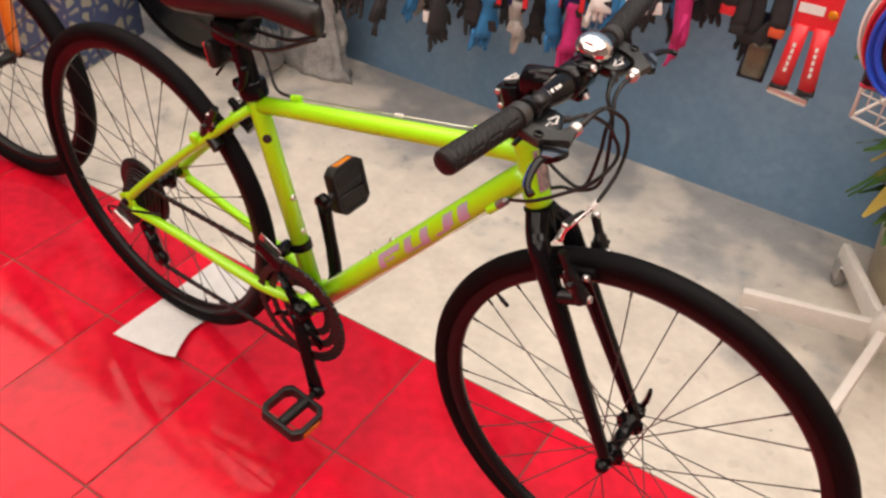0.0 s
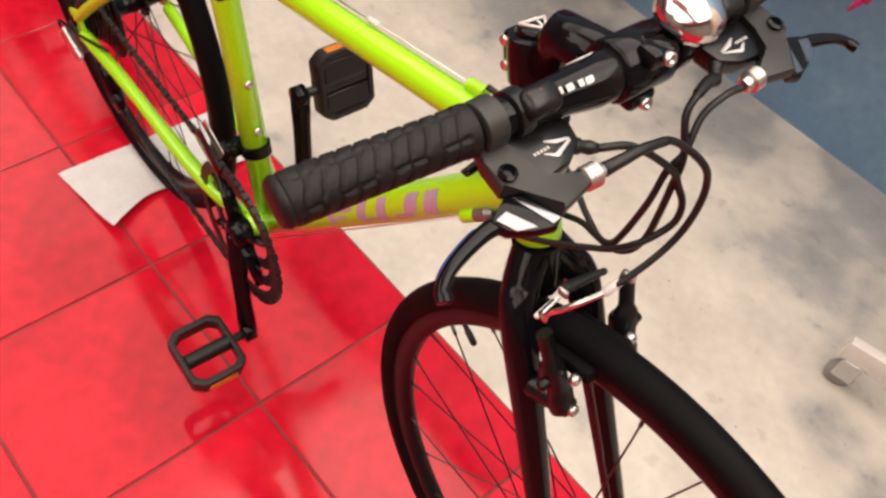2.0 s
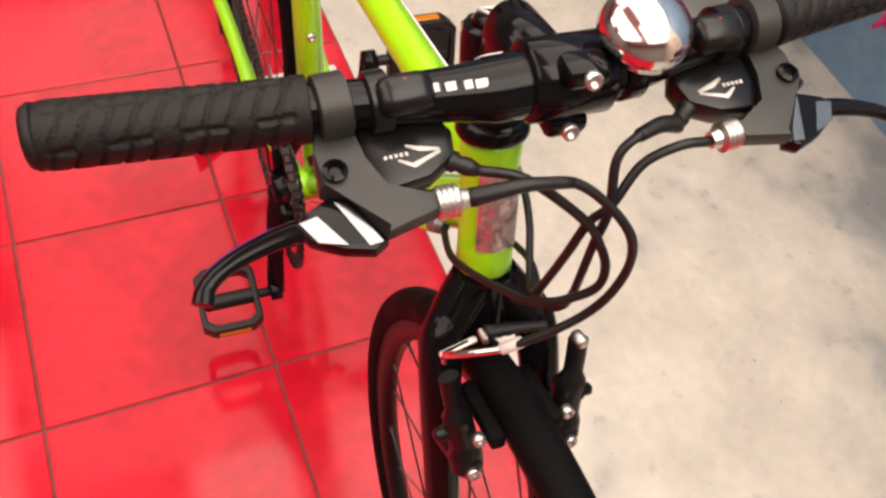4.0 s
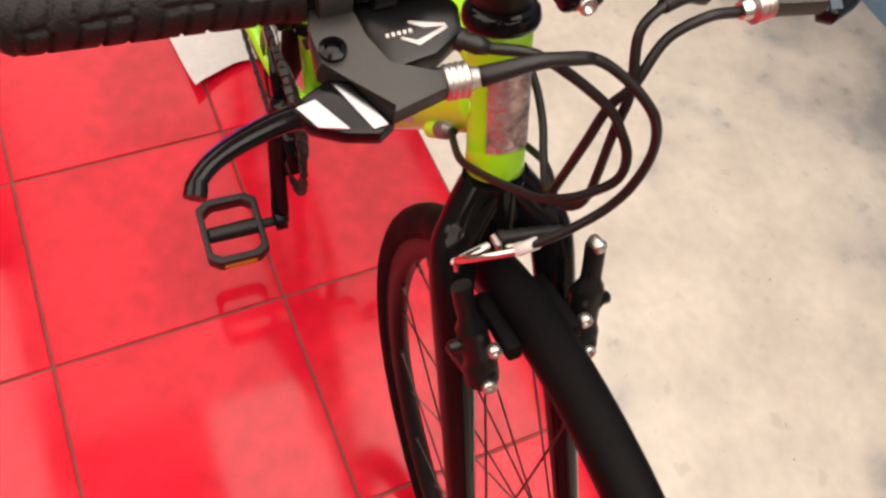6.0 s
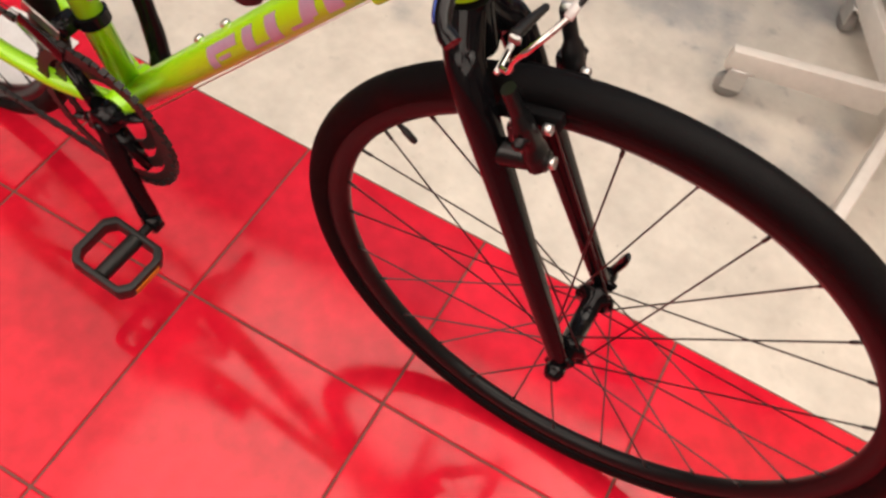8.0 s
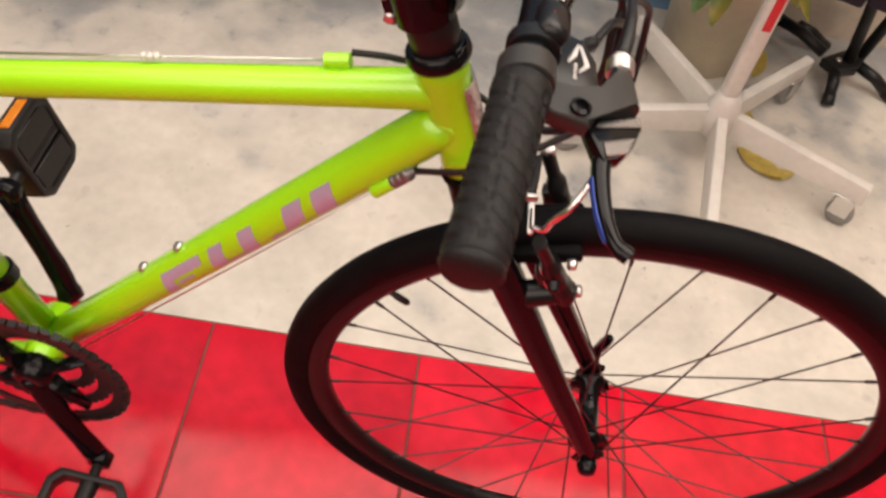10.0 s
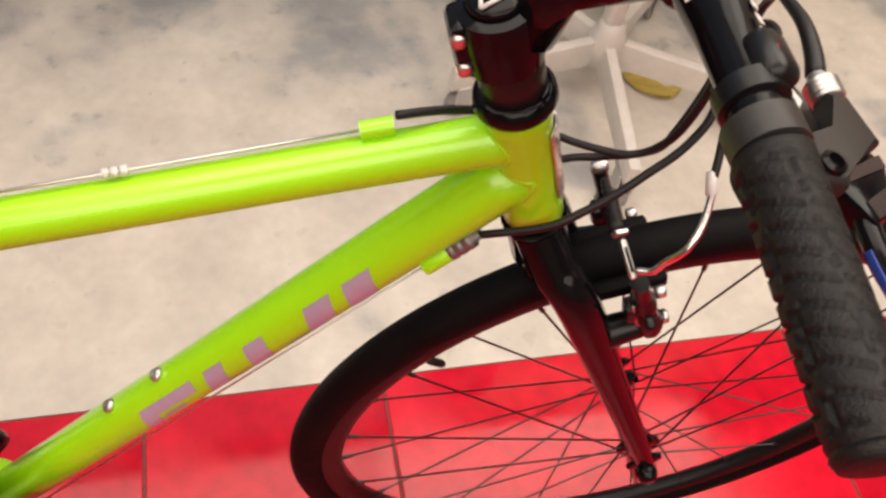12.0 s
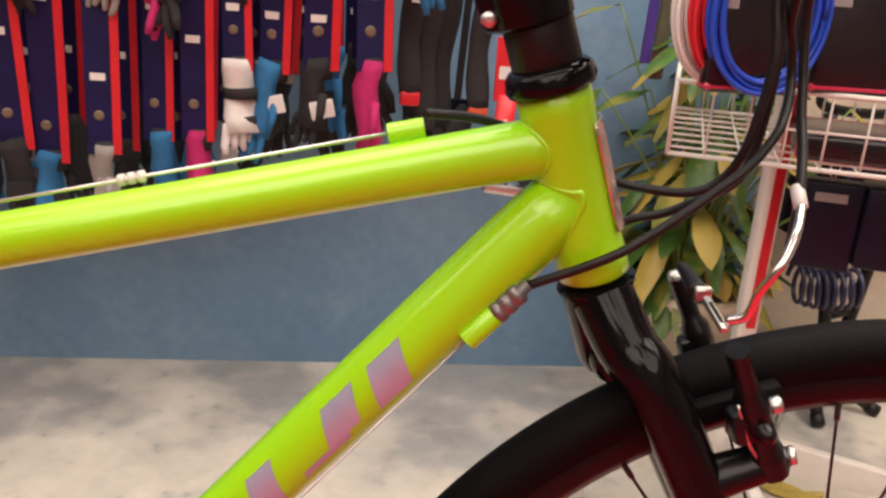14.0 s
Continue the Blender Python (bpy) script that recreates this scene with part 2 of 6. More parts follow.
def structure(name, bm, material, label="", category=""):
    return tagged(part(name, bm, material), label, category, kind="structure")


# ---- the room ----
TILE_S, TX, TY, EDGE_Y = 0.30, 0.08, -0.13, 0.156
WALL_Y = 1.08
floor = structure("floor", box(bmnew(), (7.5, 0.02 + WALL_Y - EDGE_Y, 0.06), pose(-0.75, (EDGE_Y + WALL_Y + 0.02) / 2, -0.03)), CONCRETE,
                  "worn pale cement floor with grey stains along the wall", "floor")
bed = structure("floor_bed", box(bmnew(), (7.5, 4.2, 0.06), pose(-0.75, EDGE_Y - 2.1, -0.0325)), GROUT, "dark recessed grout under the red tiles", "floor")
WALL_X = 1.01  # the blue paint ends here
structure("wall_north", box(bmnew(), (WALL_X + 4.5, 0.12, 2.72), pose((WALL_X - 4.5) / 2, WALL_Y + 0.06, 1.30)), WALLB, "blue painted wall hung with cycling goods", "wall")
structure("wall_north_bare", box(bmnew(), (3.0 - WALL_X, 0.12, 2.72), pose((3.0 + WALL_X) / 2, WALL_Y + 0.06, 1.30)), BAREW, "bare beige cement wall beside the blue paint", "wall")
# unseen walls close the room; their dark grey keeps gloss-black reflections dim
structure("wall_south", box(bmnew(), (7.5, 0.12, 2.72), pose(-0.75, -4.06, 1.30)), PLASTER, "unseen grey wall closing the shop room", "wall")
structure("wall_west", box(bmnew(), (0.12, 5.2, 2.72), pose(-4.56, -1.46, 1.30)), PLASTER, "unseen grey wall closing the shop room", "wall")
structure("wall_east", box(bmnew(), (0.12, 5.2, 2.72), pose(3.06, -1.46, 1.30)), PLASTER, "unseen grey wall closing the shop room", "wall")
structure("ceiling", box(bmnew(), (7.8, 5.4, 0.1), pose(-0.75, -1.46, 2.71)), CEIL, "plain pale ceiling", "ceiling")


# ---- the lime bicycle ----
WR, TR = 0.3258, 0.0158                       # wheel radius, tyre section
FA, RA, BB = Vector((0.585, 0, 0.310)), Vector((-0.430, 0, 0.3163)), Vector((-0.005, 0, 0.258))
SU = Vector((-0.309, 0, 0.951)).normalized()  # steering axis
SF = Vector((0.951, 0, 0.309)).normalized()
S0 = Vector((0.518, 0, 0.3215))
HB, HT = S0 + 0.355 * SU, S0 + 0.453 * SU
SC = Vector((-0.104, 0, 0.617))               # seat cluster
Y1 = Vector((0, 1, 0))
bike = thing("bicycle", pose(-0.0066, -0.0443, 0.0133, 0.3, -0.59, -3.0) @ Matrix.Scale(0.957, 4), "lime green hybrid bicycle with gloss black fork, standing on red tiles", "bicycle")


def weld(bm, p, d, n, r, R, t):
    """A smooth weld bead where a tube (middle line p + u d, upward normal n, radius r) meets the head tube of radius R."""
    pts = []
    for j in range(40):
        a = 2 * math.pi * j / 40
        y = r * math.cos(a)
        u = (-math.sqrt(max(0.0, R * R - y * y)) - r * math.sin(a) * n.dot(SF)) / d.dot(SF)
        pts.append(p + u * d + y * Y1 + r * math.sin(a) * n)
    sweep(bm, pts, t, 8, closed=True)


STOPS = {}


def build_frame(o):
    lime = "glossy lime green tube"
    part("head_tube", lathe(bmnew(), [(0.0165, 0.0), (0.0184, 0.0015), (0.0184, 0.009), (0.0179, 0.016), (0.0179, 0.082), (0.0184, 0.088), (0.0184, 0.0965), (0.0165, 0.098)], HB, SU, 32), LIME, o, lime)
    t1 = HT - 0.027 * SU
    td = (t1 - SC).normalized()
    bm = sweep(bmnew(), [SC, SC + 0.1 * td, t1 - 0.12 * td, t1 - 0.026 * td, t1 - 0.018 * td, t1 - 0.004 * td], [0.0140, 0.0142, 0.0142, 0.0145, 0.0150, 0.0155], 24)
    tn = td.cross(Y1).normalized()
    weld(bm, t1, td, tn if tn.z > 0 else -tn, 0.0143, 0.0172, 0.0017)
    part("top_tube", bm, LIME, o, lime)
    d1 = HB + 0.049 * SU
    dd = (d1 - BB).normalized()
    sink = dd.cross(Y1).normalized()
    sink *= -0.002 if sink.z > 0 else 0.002
    bm = sweep(bmnew(), [sink + q for q in (BB, BB + 0.15 * dd, d1 - 0.1 * dd, d1 - 0.034 * dd, d1 - 0.022 * dd, d1 - 0.004 * dd)], [0.0186, 0.0188, 0.0188, 0.0186, 0.0182, 0.0178], 28)
    tn = dd.cross(Y1).normalized()
    weld(bm, d1 + sink, dd, tn if tn.z > 0 else -tn, 0.0172, 0.0170, 0.0019)
    part("down_tube", bm, LIME, o, lime)
    sd = (SC - BB).normalized()
    bm = sweep(bmnew(), [BB, SC, SC + 0.022 * sd], [0.0160, 0.0160, 0.0165], 24)
    part("seat_tube", bm, LIME, o, lime)
    bm = lathe(bmnew(), [(0.017, -0.034), (0.0205, -0.032), (0.0205, 0.032), (0.017, 0.034)], BB, Y1, 28)
    part("bottom_bracket_shell", bm, LIME, o)
    for s in (-1, 1):
        e = RA + Vector((0, s * 0.066, 0))
        bm = sweep(bmnew(), curve([BB + Vector((-0.012, s * 0.022, 0.0)), BB + Vector((-0.10, s * 0.043, 0.008)), e + Vector((0.13, -s * 0.008, -0.022)), e + Vector((0.02, 0, -0.012))], 5), [0.0110] * 8 + [0.0095] * 8, 14)
        box(bm, (0.04, 0.006, 0.034), Matrix.Translation(e) @ pose(0.004, 0, 0.002, 0, -25, 0), 0.002)
        part("chain_stay", bm, LIME, o)
        bm = sweep(bmnew(), curve([SC + Vector((-0.006, s * 0.012, -0.006)), SC + Vector((-0.05, s * 0.034, -0.045)), e + Vector((0.10, -s * 0.012, 0.10)), e + Vector((0.012, 0, 0.014))], 5), 0.0085, 14)
        box(bm, (0.016, 0.016, 0.016), Matrix.Translation(SC + Vector((-0.112, s * 0.045, -0.085))), 0.003)
        part("seat_stay", bm, LIME, o)
    # bottle bosses
    nrm = dd.cross(Y1).normalized()
    nrm = nrm if nrm.z > 0 else -nrm
    for k in (0.219, 0.279):
        p = BB + k * dd + nrm * 0.0165
        part("bottle_bolt", lathe(bmnew(), [(0.0045, 0), (0.0055, 0.001), (0.0055, 0.003), (0.003, 0.0055), (0.002, 0.004)], p, nrm, 12), STEEL, o, "small steel bottle cage bolt")
    sn = sd.cross(Y1)
    sn = sn if sn.x > 0 else -sn
    for k in (0.143, 0.207):
        p = BB + k * sd + sn * 0.0155
        part("bottle_bolt", lathe(bmnew(), [(0.0045, 0), (0.0055, 0.001), (0.0055, 0.003), (0.003, 0.0055), (0.002, 0.004)], p, sn, 12), STEEL, o)
    # cable stops
    for s in (-1, 1):
        c = d1 - 0.082 * dd - 0.016 * nrm + Vector((0, s * 0.0150, 0))
        STOPS[s] = (c.copy(), dd.copy())
        bm = lathe(bmnew(), [(0.003, -0.011), (0.0062, -0.010), (0.0062, 0.009), (0.005, 0.011)], c, dd, 14)
        box(bm, (0.018, 0.012, 0.008), Matrix.Translation(c - Vector((0, s * 0.006, 0))) @ dd.to_track_quat("X", "Z").to_matrix().to_4x4(), 0.002)
        part("cable_stop", bm, LIME, o)
        part("barrel_adjuster", lathe(bmnew(), [(0.003, 0.010), (0.0064, 0.0105), (0.0064, 0.0135), (0.0059, 0.0140), (0.0059, 0.0165), (0.0064, 0.0170), (0.0064, 0.0200), (0.0059, 0.0205), (0.0059, 0.0230), (0.0064, 0.0235), (0.0060, 0.0275), (0.0036, 0.0280), (0.0036, 0.0330)], c, dd, 14), BARREL, o, "ribbed grey metal barrel adjuster")
        part("shift_cable", sweep(bmnew(), [c - 0.012 * dd, BB + Vector((0.012, s * 0.012, -0.023))], 0.0008, 6), STEEL, o, "thin bare steel cable")
    up = td.cross(Y1)
    up = up if up.z > 0 else -up
    for k in (0.075, 0.415):
        c = t1 - k * td + 0.0178 * up + Vector((0, 0.006, 0))
        bm = lathe(bmnew(), [(0.003, -0.009), (0.0055, -0.009), (0.0055, 0.009), (0.003, 0.009)], c, td, 12)
        box(bm, (0.016, 0.009, 0.010), Matrix.Translation(c - 0.005 * up) @ td.to_track_quat("X", "Z").to_matrix().to_4x4(), 0.002)
        part("cable_stop", bm, LIME, o)
    rear = t1 - 0.427 * td + 0.0183 * up + Vector((0, 0.006, 0))
    loop = [rear, rear - 0.030 * td + 0.012 * up, SC + Vector((-0.010, 0.030, 0.075)), SC + Vector((-0.070, 0.034, 0.060)), SC + Vector((-0.105, 0.012, 0.010))]
    part("cable_housing", sweep(bmnew(), curve(loop, 6), 0.0025, 8), PLASTIC, o, "black rear brake cable housing")
    part("seat_tube_badge", lathe(bmnew(), [(0.001, 0.0), (0.0075, 0.0), (0.0075, 0.0010), (0.0062, 0.0016), (0.001, 0.0018)], BB + 0.318 * sd + 0.0150 * (sn - Y1).normalized(), (sn - Y1).normalized(), 18), GREY, o, "small dark oval badge")
    c0, c1 = t1 - 0.085 * td + 0.0183 * up + Vector((0, 0.006, 0)), t1 - 0.405 * td + 0.0183 * up + Vector((0, 0.006, 0))
    bm = sweep(bmnew(), [c0, c1], 0.0010, 6)
    part("brake_cable", bm, STEEL, o, "thin bare steel cable")
    cm = c0.lerp(c1, 0.40)
    bm = bmnew()
    for k in (-0.005, 0.0, 0.005):
        lathe(bm, [(0.001, -0.0020), (0.0030, -0.0016), (0.0030, 0.0016), (0.001, 0.0020)], cm + k * td, td, 10)
    part("cable_donut", bm, RACKW, o, "three clear rubber cable rings")
    # decal on the right flank of the down tube: plain slanted shapes
    side = Vector((0, -1, 0))

    def patch(bm, u0, u1, a0, a1, lean=0.0):
        g = [[None] * 7 for _ in range(5)]
        for i in range(5):
            for j in range(7):
                a = radians(a0 + (a1 - a0) * j / 6)
                u = u0 + (u1 - u0) * i / 4 + lean * (j / 6 - 0.5)
                g[i][j] = bm.verts.new(BB + sink + u * dd + 0.01915 * (math.cos(a) * side + math.sin(a) * nrm))
        for i in range(4):
            for j in range(6):
                bm.faces.new((g[i][j], g[i + 1][j], g[i + 1][j + 1], g[i][j + 1]))
    LO, HI = -30, 40
    blocks = [(0.2400, 0.2564, LO, HI, 0.012), (0.2576, 0.3055, 10, HI, 0.004), (0.2589, 0.2828, -14, -1, 0.003), (0.3156, 0.3357, -20, HI, 0.012), (0.3130, 0.3533, LO, -20, 0.003),
              (0.3584, 0.3785, -36, HI, 0.012), (0.3911, 0.4264, LO, -18, 0.003), (0.4188, 0.4427, -18, HI, 0.012), (0.4541, 0.4780, LO, HI, 0.012)]
    for b in blocks:
        bm = bmnew()
        patch(bm, *b)
        part("tube_decal", bm, DECAL, o, "mauve grey slanted block decal")
    # head badge
    bm = bmnew()
    g = [[bm.verts.new(HB + (0.024 + 0.056 * i / 6) * SU + 0.0188 * (math.cos(a) * SF + math.sin(a) * Y1)) for a in (radians(-42 + 84 * j / 8) for j in range(9))] for i in range(7)]
    for i in range(6):
        for j in range(8):
            bm.faces.new((g[i][j], g[i][j + 1], g[i + 1][j + 1], g[i + 1][j]))
    ob = part("head_badge", bm, BADGE, o, "mauve silver embossed head badge")
    sol = ob.modifiers.new("thick", "SOLIDIFY")
    sol.thickness, sol.offset = 0.0014, 1


def build_wheel(name, c, o, front):
    bm = bmnew()
    prof = [(WR - 0.0475, 0.0), (WR - 0.0465, 0.006), (WR - 0.039, 0.0098), (WR - 0.025, 0.0105), (WR - 0.0235, 0.009), (WR - 0.0255, 0.006), (WR - 0.0255, -0.006), (WR - 0.0235, -0.009), (WR - 0.025, -0.0105), (WR - 0.039, -0.0098), (WR - 0.0465, -0.006)]
    lathe(bm, prof, c, Y1, 120, closed=True)
    rim = part(name, bm, RIMM, o, "black double-wall rim with black spokes")
    bm = bmnew()
    n = 18
    prof = [(WR - TR + TR * math.cos(2 * math.pi * k / n), TR * math.sin(2 * math.pi * k / n)) for k in range(n)]
    lathe(bm, prof, c, Y1, 128, closed=True)
    part("tyre", bm, RUBBER, rim, "slick black road tyre")
    w = 0.050 if front else 0.062
    if front:
        hub = [(0.004, -0.062), (0.007, -0.060), (0.007, -0.048), (0.010, -0.046), (0.012, -0.036), (0.021, -0.035), (0.021, -0.031), (0.011, -0.028), (0.0105, 0.028), (0.021, 0.031), (0.021, 0.035), (0.012, 0.036), (0.010, 0.046), (0.007, 0.048), (0.007, 0.060), (0.004, 0.062)]
    else:
        hub = [(0.004, -0.074), (0.008, -0.072), (0.010, -0.03), (0.024, -0.022), (0.024, -0.018), (0.014, -0.015), (0.013, 0.028), (0.024, 0.031), (0.024, 0.035), (0.012, 0.037), (0.008, 0.07), (0.004, 0.072)]
    part("hub", lathe(bmnew(), hub, c, Y1, 24), GLOSS, rim, "black alloy hub")
    if front:
        d = (Vector((0.370, 0, 0.468)) - c)
        d.y = 0
        d.normalize()
        bm = lathe(bmnew(), [(0.0026, 0), (0.0026, 0.010), (0.0034, 0.011), (0.0034, 0.024), (0.0022, 0.027)], c + d * (WR - 0.045), -d, 10)
        part("valve", bm, PLASTIC, rim, "black capped tyre valve")
    N = 28
    fl = (0.033, -0.033) if front else (0.033, -0.020)
    for k in range(N):
        s = k % 2
        th = 2 * math.pi * (k + 0.5) / N
        lead = (1 if (k // 2) % 2 else -1) * radians(62)
        h = th + lead
        a = c + Vector((0.0195 * math.cos(h), fl[s] + (0.002 if (k // 2) % 2 else -0.002), 0.0195 * math.sin(h)))
        b = c + Vector(((WR - 0.0445) * math.cos(th), 0.002 * (1 if s == 0 else -1), (WR - 0.0445) * math.sin(th)))
        bm = sweep(bmnew(), [a, b.lerp(a, 0.05), b.lerp(a, 0.048), b], [0.0010, 0.0010, 0.0019, 0.0019], 6)
        part("spoke", bm, SPOKEM, rim)
    return rim


def build_fork(o):
    crown = S0 + 0.338 * SU
    bm = lathe(bmnew(), [(0.016, -0.034), (0.0185, -0.026), (0.0185, 0.010), (0.0205, 0.0115), (0.0205, 0.0135), (0.017, 0.0145)], crown, SU, 28)
    box(bm, (0.028, 0.050, 0.028), Matrix.Translation(crown - 0.026 * SU) @ SF.to_track_quat("X", "Z").to_matrix().to_4x4(), 0.012, 3)
    part("fork_crown", bm, GLOSS, o, "gloss black fork crown")
    for s in (-1, 1):
        e = FA + Vector((0, s * 0.050, 0))
        sh = crown + Vector((0, s * 0.036, 0)) - 0.042 * SU + 0.014 * SF
        end = e + 0.012 * SU
        p = [crown + Vector((0, s * 0.008, 0)) + 0.006 * SU + 0.001 * SF, crown + Vector((0, s * 0.023, 0)) - 0.016 * SU + 0.005 * SF, sh, sh.lerp(end, 0.33), sh.lerp(end, 0.66), end]
        pts = curve(p, 6)
        rr = [0.0165 + (0.0152 - 0.0165) * min(1, i / 12) - max(0, (i - 12) / 18) * 0.0056 for i in range(len(pts))]
        bm = sweep(bmnew(), pts, rr, 20)
        box(bm, (0.022, 0.006, 0.030), Matrix.Translation(e) @ pose(0, 0, 0.002, 0, 18, 0), 0.002)
        part("fork_blade", bm, GLOSS, o, "gloss black fork blade")
    # skewer
    part("axle_nut", lathe(bmnew(), [(0.005, 0), (0.0105, 0.001), (0.0105, 0.006), (0.008, 0.013), (0.005, 0.015)], FA - Y1 * 0.055, -Y1, 18), GLOSS, o)
    bm = lathe(bmnew(), [(0.006, 0), (0.0105, 0.001), (0.0105, 0.014), (0.006, 0.016)], FA + Y1 * 0.055, Y1, 18)
    sweep(bm, curve([FA + Y1 * 0.066, FA + Y1 * 0.070 + Vector((0.006, 0, 0.02)), FA + Y1 * 0.064 + Vector((0.010, 0, 0.052))], 5), [0.006, 0.006, 0.006, 0.006, 0.006, 0.0062, 0.0064, 0.0066, 0.0062, 0.0055, 0.004], 10, flat=0.6)
    part("quick_release_lever", bm, GLOSS, o, "black quick release lever")


build_frame(bike)
rw = build_wheel("rear_wheel", RA, bike, False)
fixed = set(bike.children)
fw = build_wheel("front_wheel", FA, bike, True)
build_fork(bike)
# the front wheel stands turned slightly to the left
CROWN = S0 + 0.345 * SU
STEER = Matrix.Translation(CROWN) @ Matrix.Rotation(radians(1.1), 4, "X") @ Matrix.Rotation(radians(2.0), 4, SU) @ Matrix.Translation(-CROWN)
BARC = Vector((0.443, 0, 0.848))  # middle of the bar clamp before it is set
BARM = Matrix.Translation(BARC + Vector((-0.0095, -0.005, 0.002))) @ Matrix.Rotation(radians(2.2), 4, "X") @ Matrix.Rotation(radians(1.2), 4, "Z") @ Matrix.Translation(-BARC)


def moved(first, m):
    """Moves the parts of the lime bicycle made since the first of them."""
    for ob in [c for c in bike.children if c not in first]:
        ob.matrix_basis = m @ ob.matrix_basis


# ---- handlebar, levers, cables, brakes, drivetrain, saddle of the lime bicycle ----
def V(x, y, z):
    return Vector((x, y, z))


def build_stem(o):
    top = HT
    bm = lathe(bmnew(), [(0.017, 0.0), (0.0214, 0.001), (0.0224, 0.004), (0.0214, 0.0095), (0.0190, 0.012), (0.0172, 0.0125)], top, SU, 32)
    part("headset_cup", bm, GLOSS, o, "black headset cap ring")
    part("steerer_spacer", lathe(bmnew(), [(0.0165, 0.0), (0.0170, 0.001), (0.0170, 0.022), (0.0165, 0.023)], S0 + 0.4650 * SU, SU, 28), SATIN, o)
    a, b = S0 + 0.485 * SU - 0.002 * SF, S0 + 0.521 * SU - 0.002 * SF
    bm = lathe(bmnew(), [(0.017, 0.0), (0.0198, 0.002), (0.0202, 0.010), (0.0202, 0.027), (0.0190, 0.034), (0.012, 0.0365)], a, SU, 28)
    box(bm, (0.020, 0.022, 0.033), Matrix.Translation(a + 0.0175 * SU - 0.014 * SF) @ SF.to_track_quat("X", "Z").to_matrix().to_4x4(), 0.005)
    sweep(bm, [a + 0.019 * SU + 0.012 * SF, BARM @ BARC - 0.055 * SF, BARM @ BARC - 0.012 * (BARM @ BARC - a).normalized()], [0.0175, 0.0155, 0.0155], 20)
    lathe(bm, [(0.0175, -0.021), (0.0195, -0.019), (0.0195, 0.019), (0.0175, 0.021)], BARM @ BARC, Y1, 26)
    stem = part("stem", bm, GLOSS, o, "gloss black alloy stem")
    bm = lathe(bmnew(), [(0.004, 0), (0.013, 0.0), (0.0145, 0.001), (0.012, 0.0035), (0.004, 0.0045)], b, SU, 24)
    part("stem_cap", bm, GLOSS, stem)
    # triangle emblem on the cap
    bm = bmnew()
    q = SU.to_track_quat("Z", "Y").to_matrix().to_4x4()
    m = Matrix.Translation(b + 0.0052 * SU) @ q
    tri = [Vector((0.0115 * math.cos(k), 0.0115 * math.sin(k), 0)) for k in (radians(80), radians(200), radians(320))]
    for i in range(3):
        sweep(bm, [m @ tri[i], m @ tri[(i + 1) % 3]], 0.0011, 6)
    sweep(bm, [m @ (0.75 * tri[0]), m @ (0.6 * tri[1] + 0.3 * tri[2])], 0.0009, 6)
    part("cap_emblem", bm, SILVERP, stem, "silver triangle emblem")
    for k in (0.0085, 0.0265):
        p = a + k * SU - 0.020 * SF
        part("clamp_bolt", lathe(bmnew(), [(0.001, -0.012), (0.0036, -0.012), (0.004, 0.010), (0.002, 0.013)], p, Y1, 12), STEEL, stem, "steel hex bolt")
    for dz in (-0.017, 0.017):
        bm = box(bmnew(), (0.016, 0.022, 0.012), Matrix.Translation(BARM @ BARC + dz * V(0.1, 0, 1) + V(0.012, 0, 0)), 0.004)
        part("face_plate_lug", bm, GLOSS, stem)
        p = BARM @ BARC + dz * V(0.1, 0, 1.05) + V(0.018, 0, 0)
        part("face_plate_bolt", lathe(bmnew(), [(0.002, 0), (0.0042, 0.001), (0.0042, 0.0055), (0.0025, 0.006), (0.0022, 0.003)], p, SF, 14), STEEL, stem, "steel hex bolt")


GE = 0.225  # grip end, from the middle


def bar_point(y):
    """The bar's middle line: straight at the clamp, then swept slightly back."""
    k = max(0.0, abs(y) - 0.035)
    return V(BARC.x - 0.10 * k, y, BARC.z + 0.025 * k)


def build_grip(bm, s):
    y0, y1 = 0.118, GE
    nl, na, R = 110, 84, 0.0132
    d = (bar_point(s * y1) - bar_point(s * y0)).normalized()
    _, a, b = axes(d)
    prev = None
    for i in range(nl + 1):
        k = i / nl
        c = bar_point(s * (y0 + (y1 - y0) * k))
        ring = []
        for j in range(na):
            t = j / na
            lane = (t * 5 + 0.3 * k) % 1.0
            row = (k * 11 + 0.75 * lane + 0.5 * (int(t * 5 + 0.3 * k) % 2)) % 1.0
            cut = min(row, 1 - row) < 0.10 and 0.07 < lane < 0.93 or min(lane, 1 - lane) < 0.07 and int(k * 11 + 0.5) % 3 > 0
            r = R + (-0.0003 if cut else 0.0012)
            if k < 0.06 or k > 0.955:
                r = R + 0.0016 if k < 0.06 else R + 0.0014 - (k - 0.955) * 0.03
            th = 2 * math.pi * t
            ring.append(bm.verts.new(c + r * (math.cos(th) * a + math.sin(th) * b)))
        if prev:
            bridge(bm, prev, ring)
        else:
            bm.faces.new(ring[::-1])
        prev = ring
    bm.faces.new(prev)
    return bm


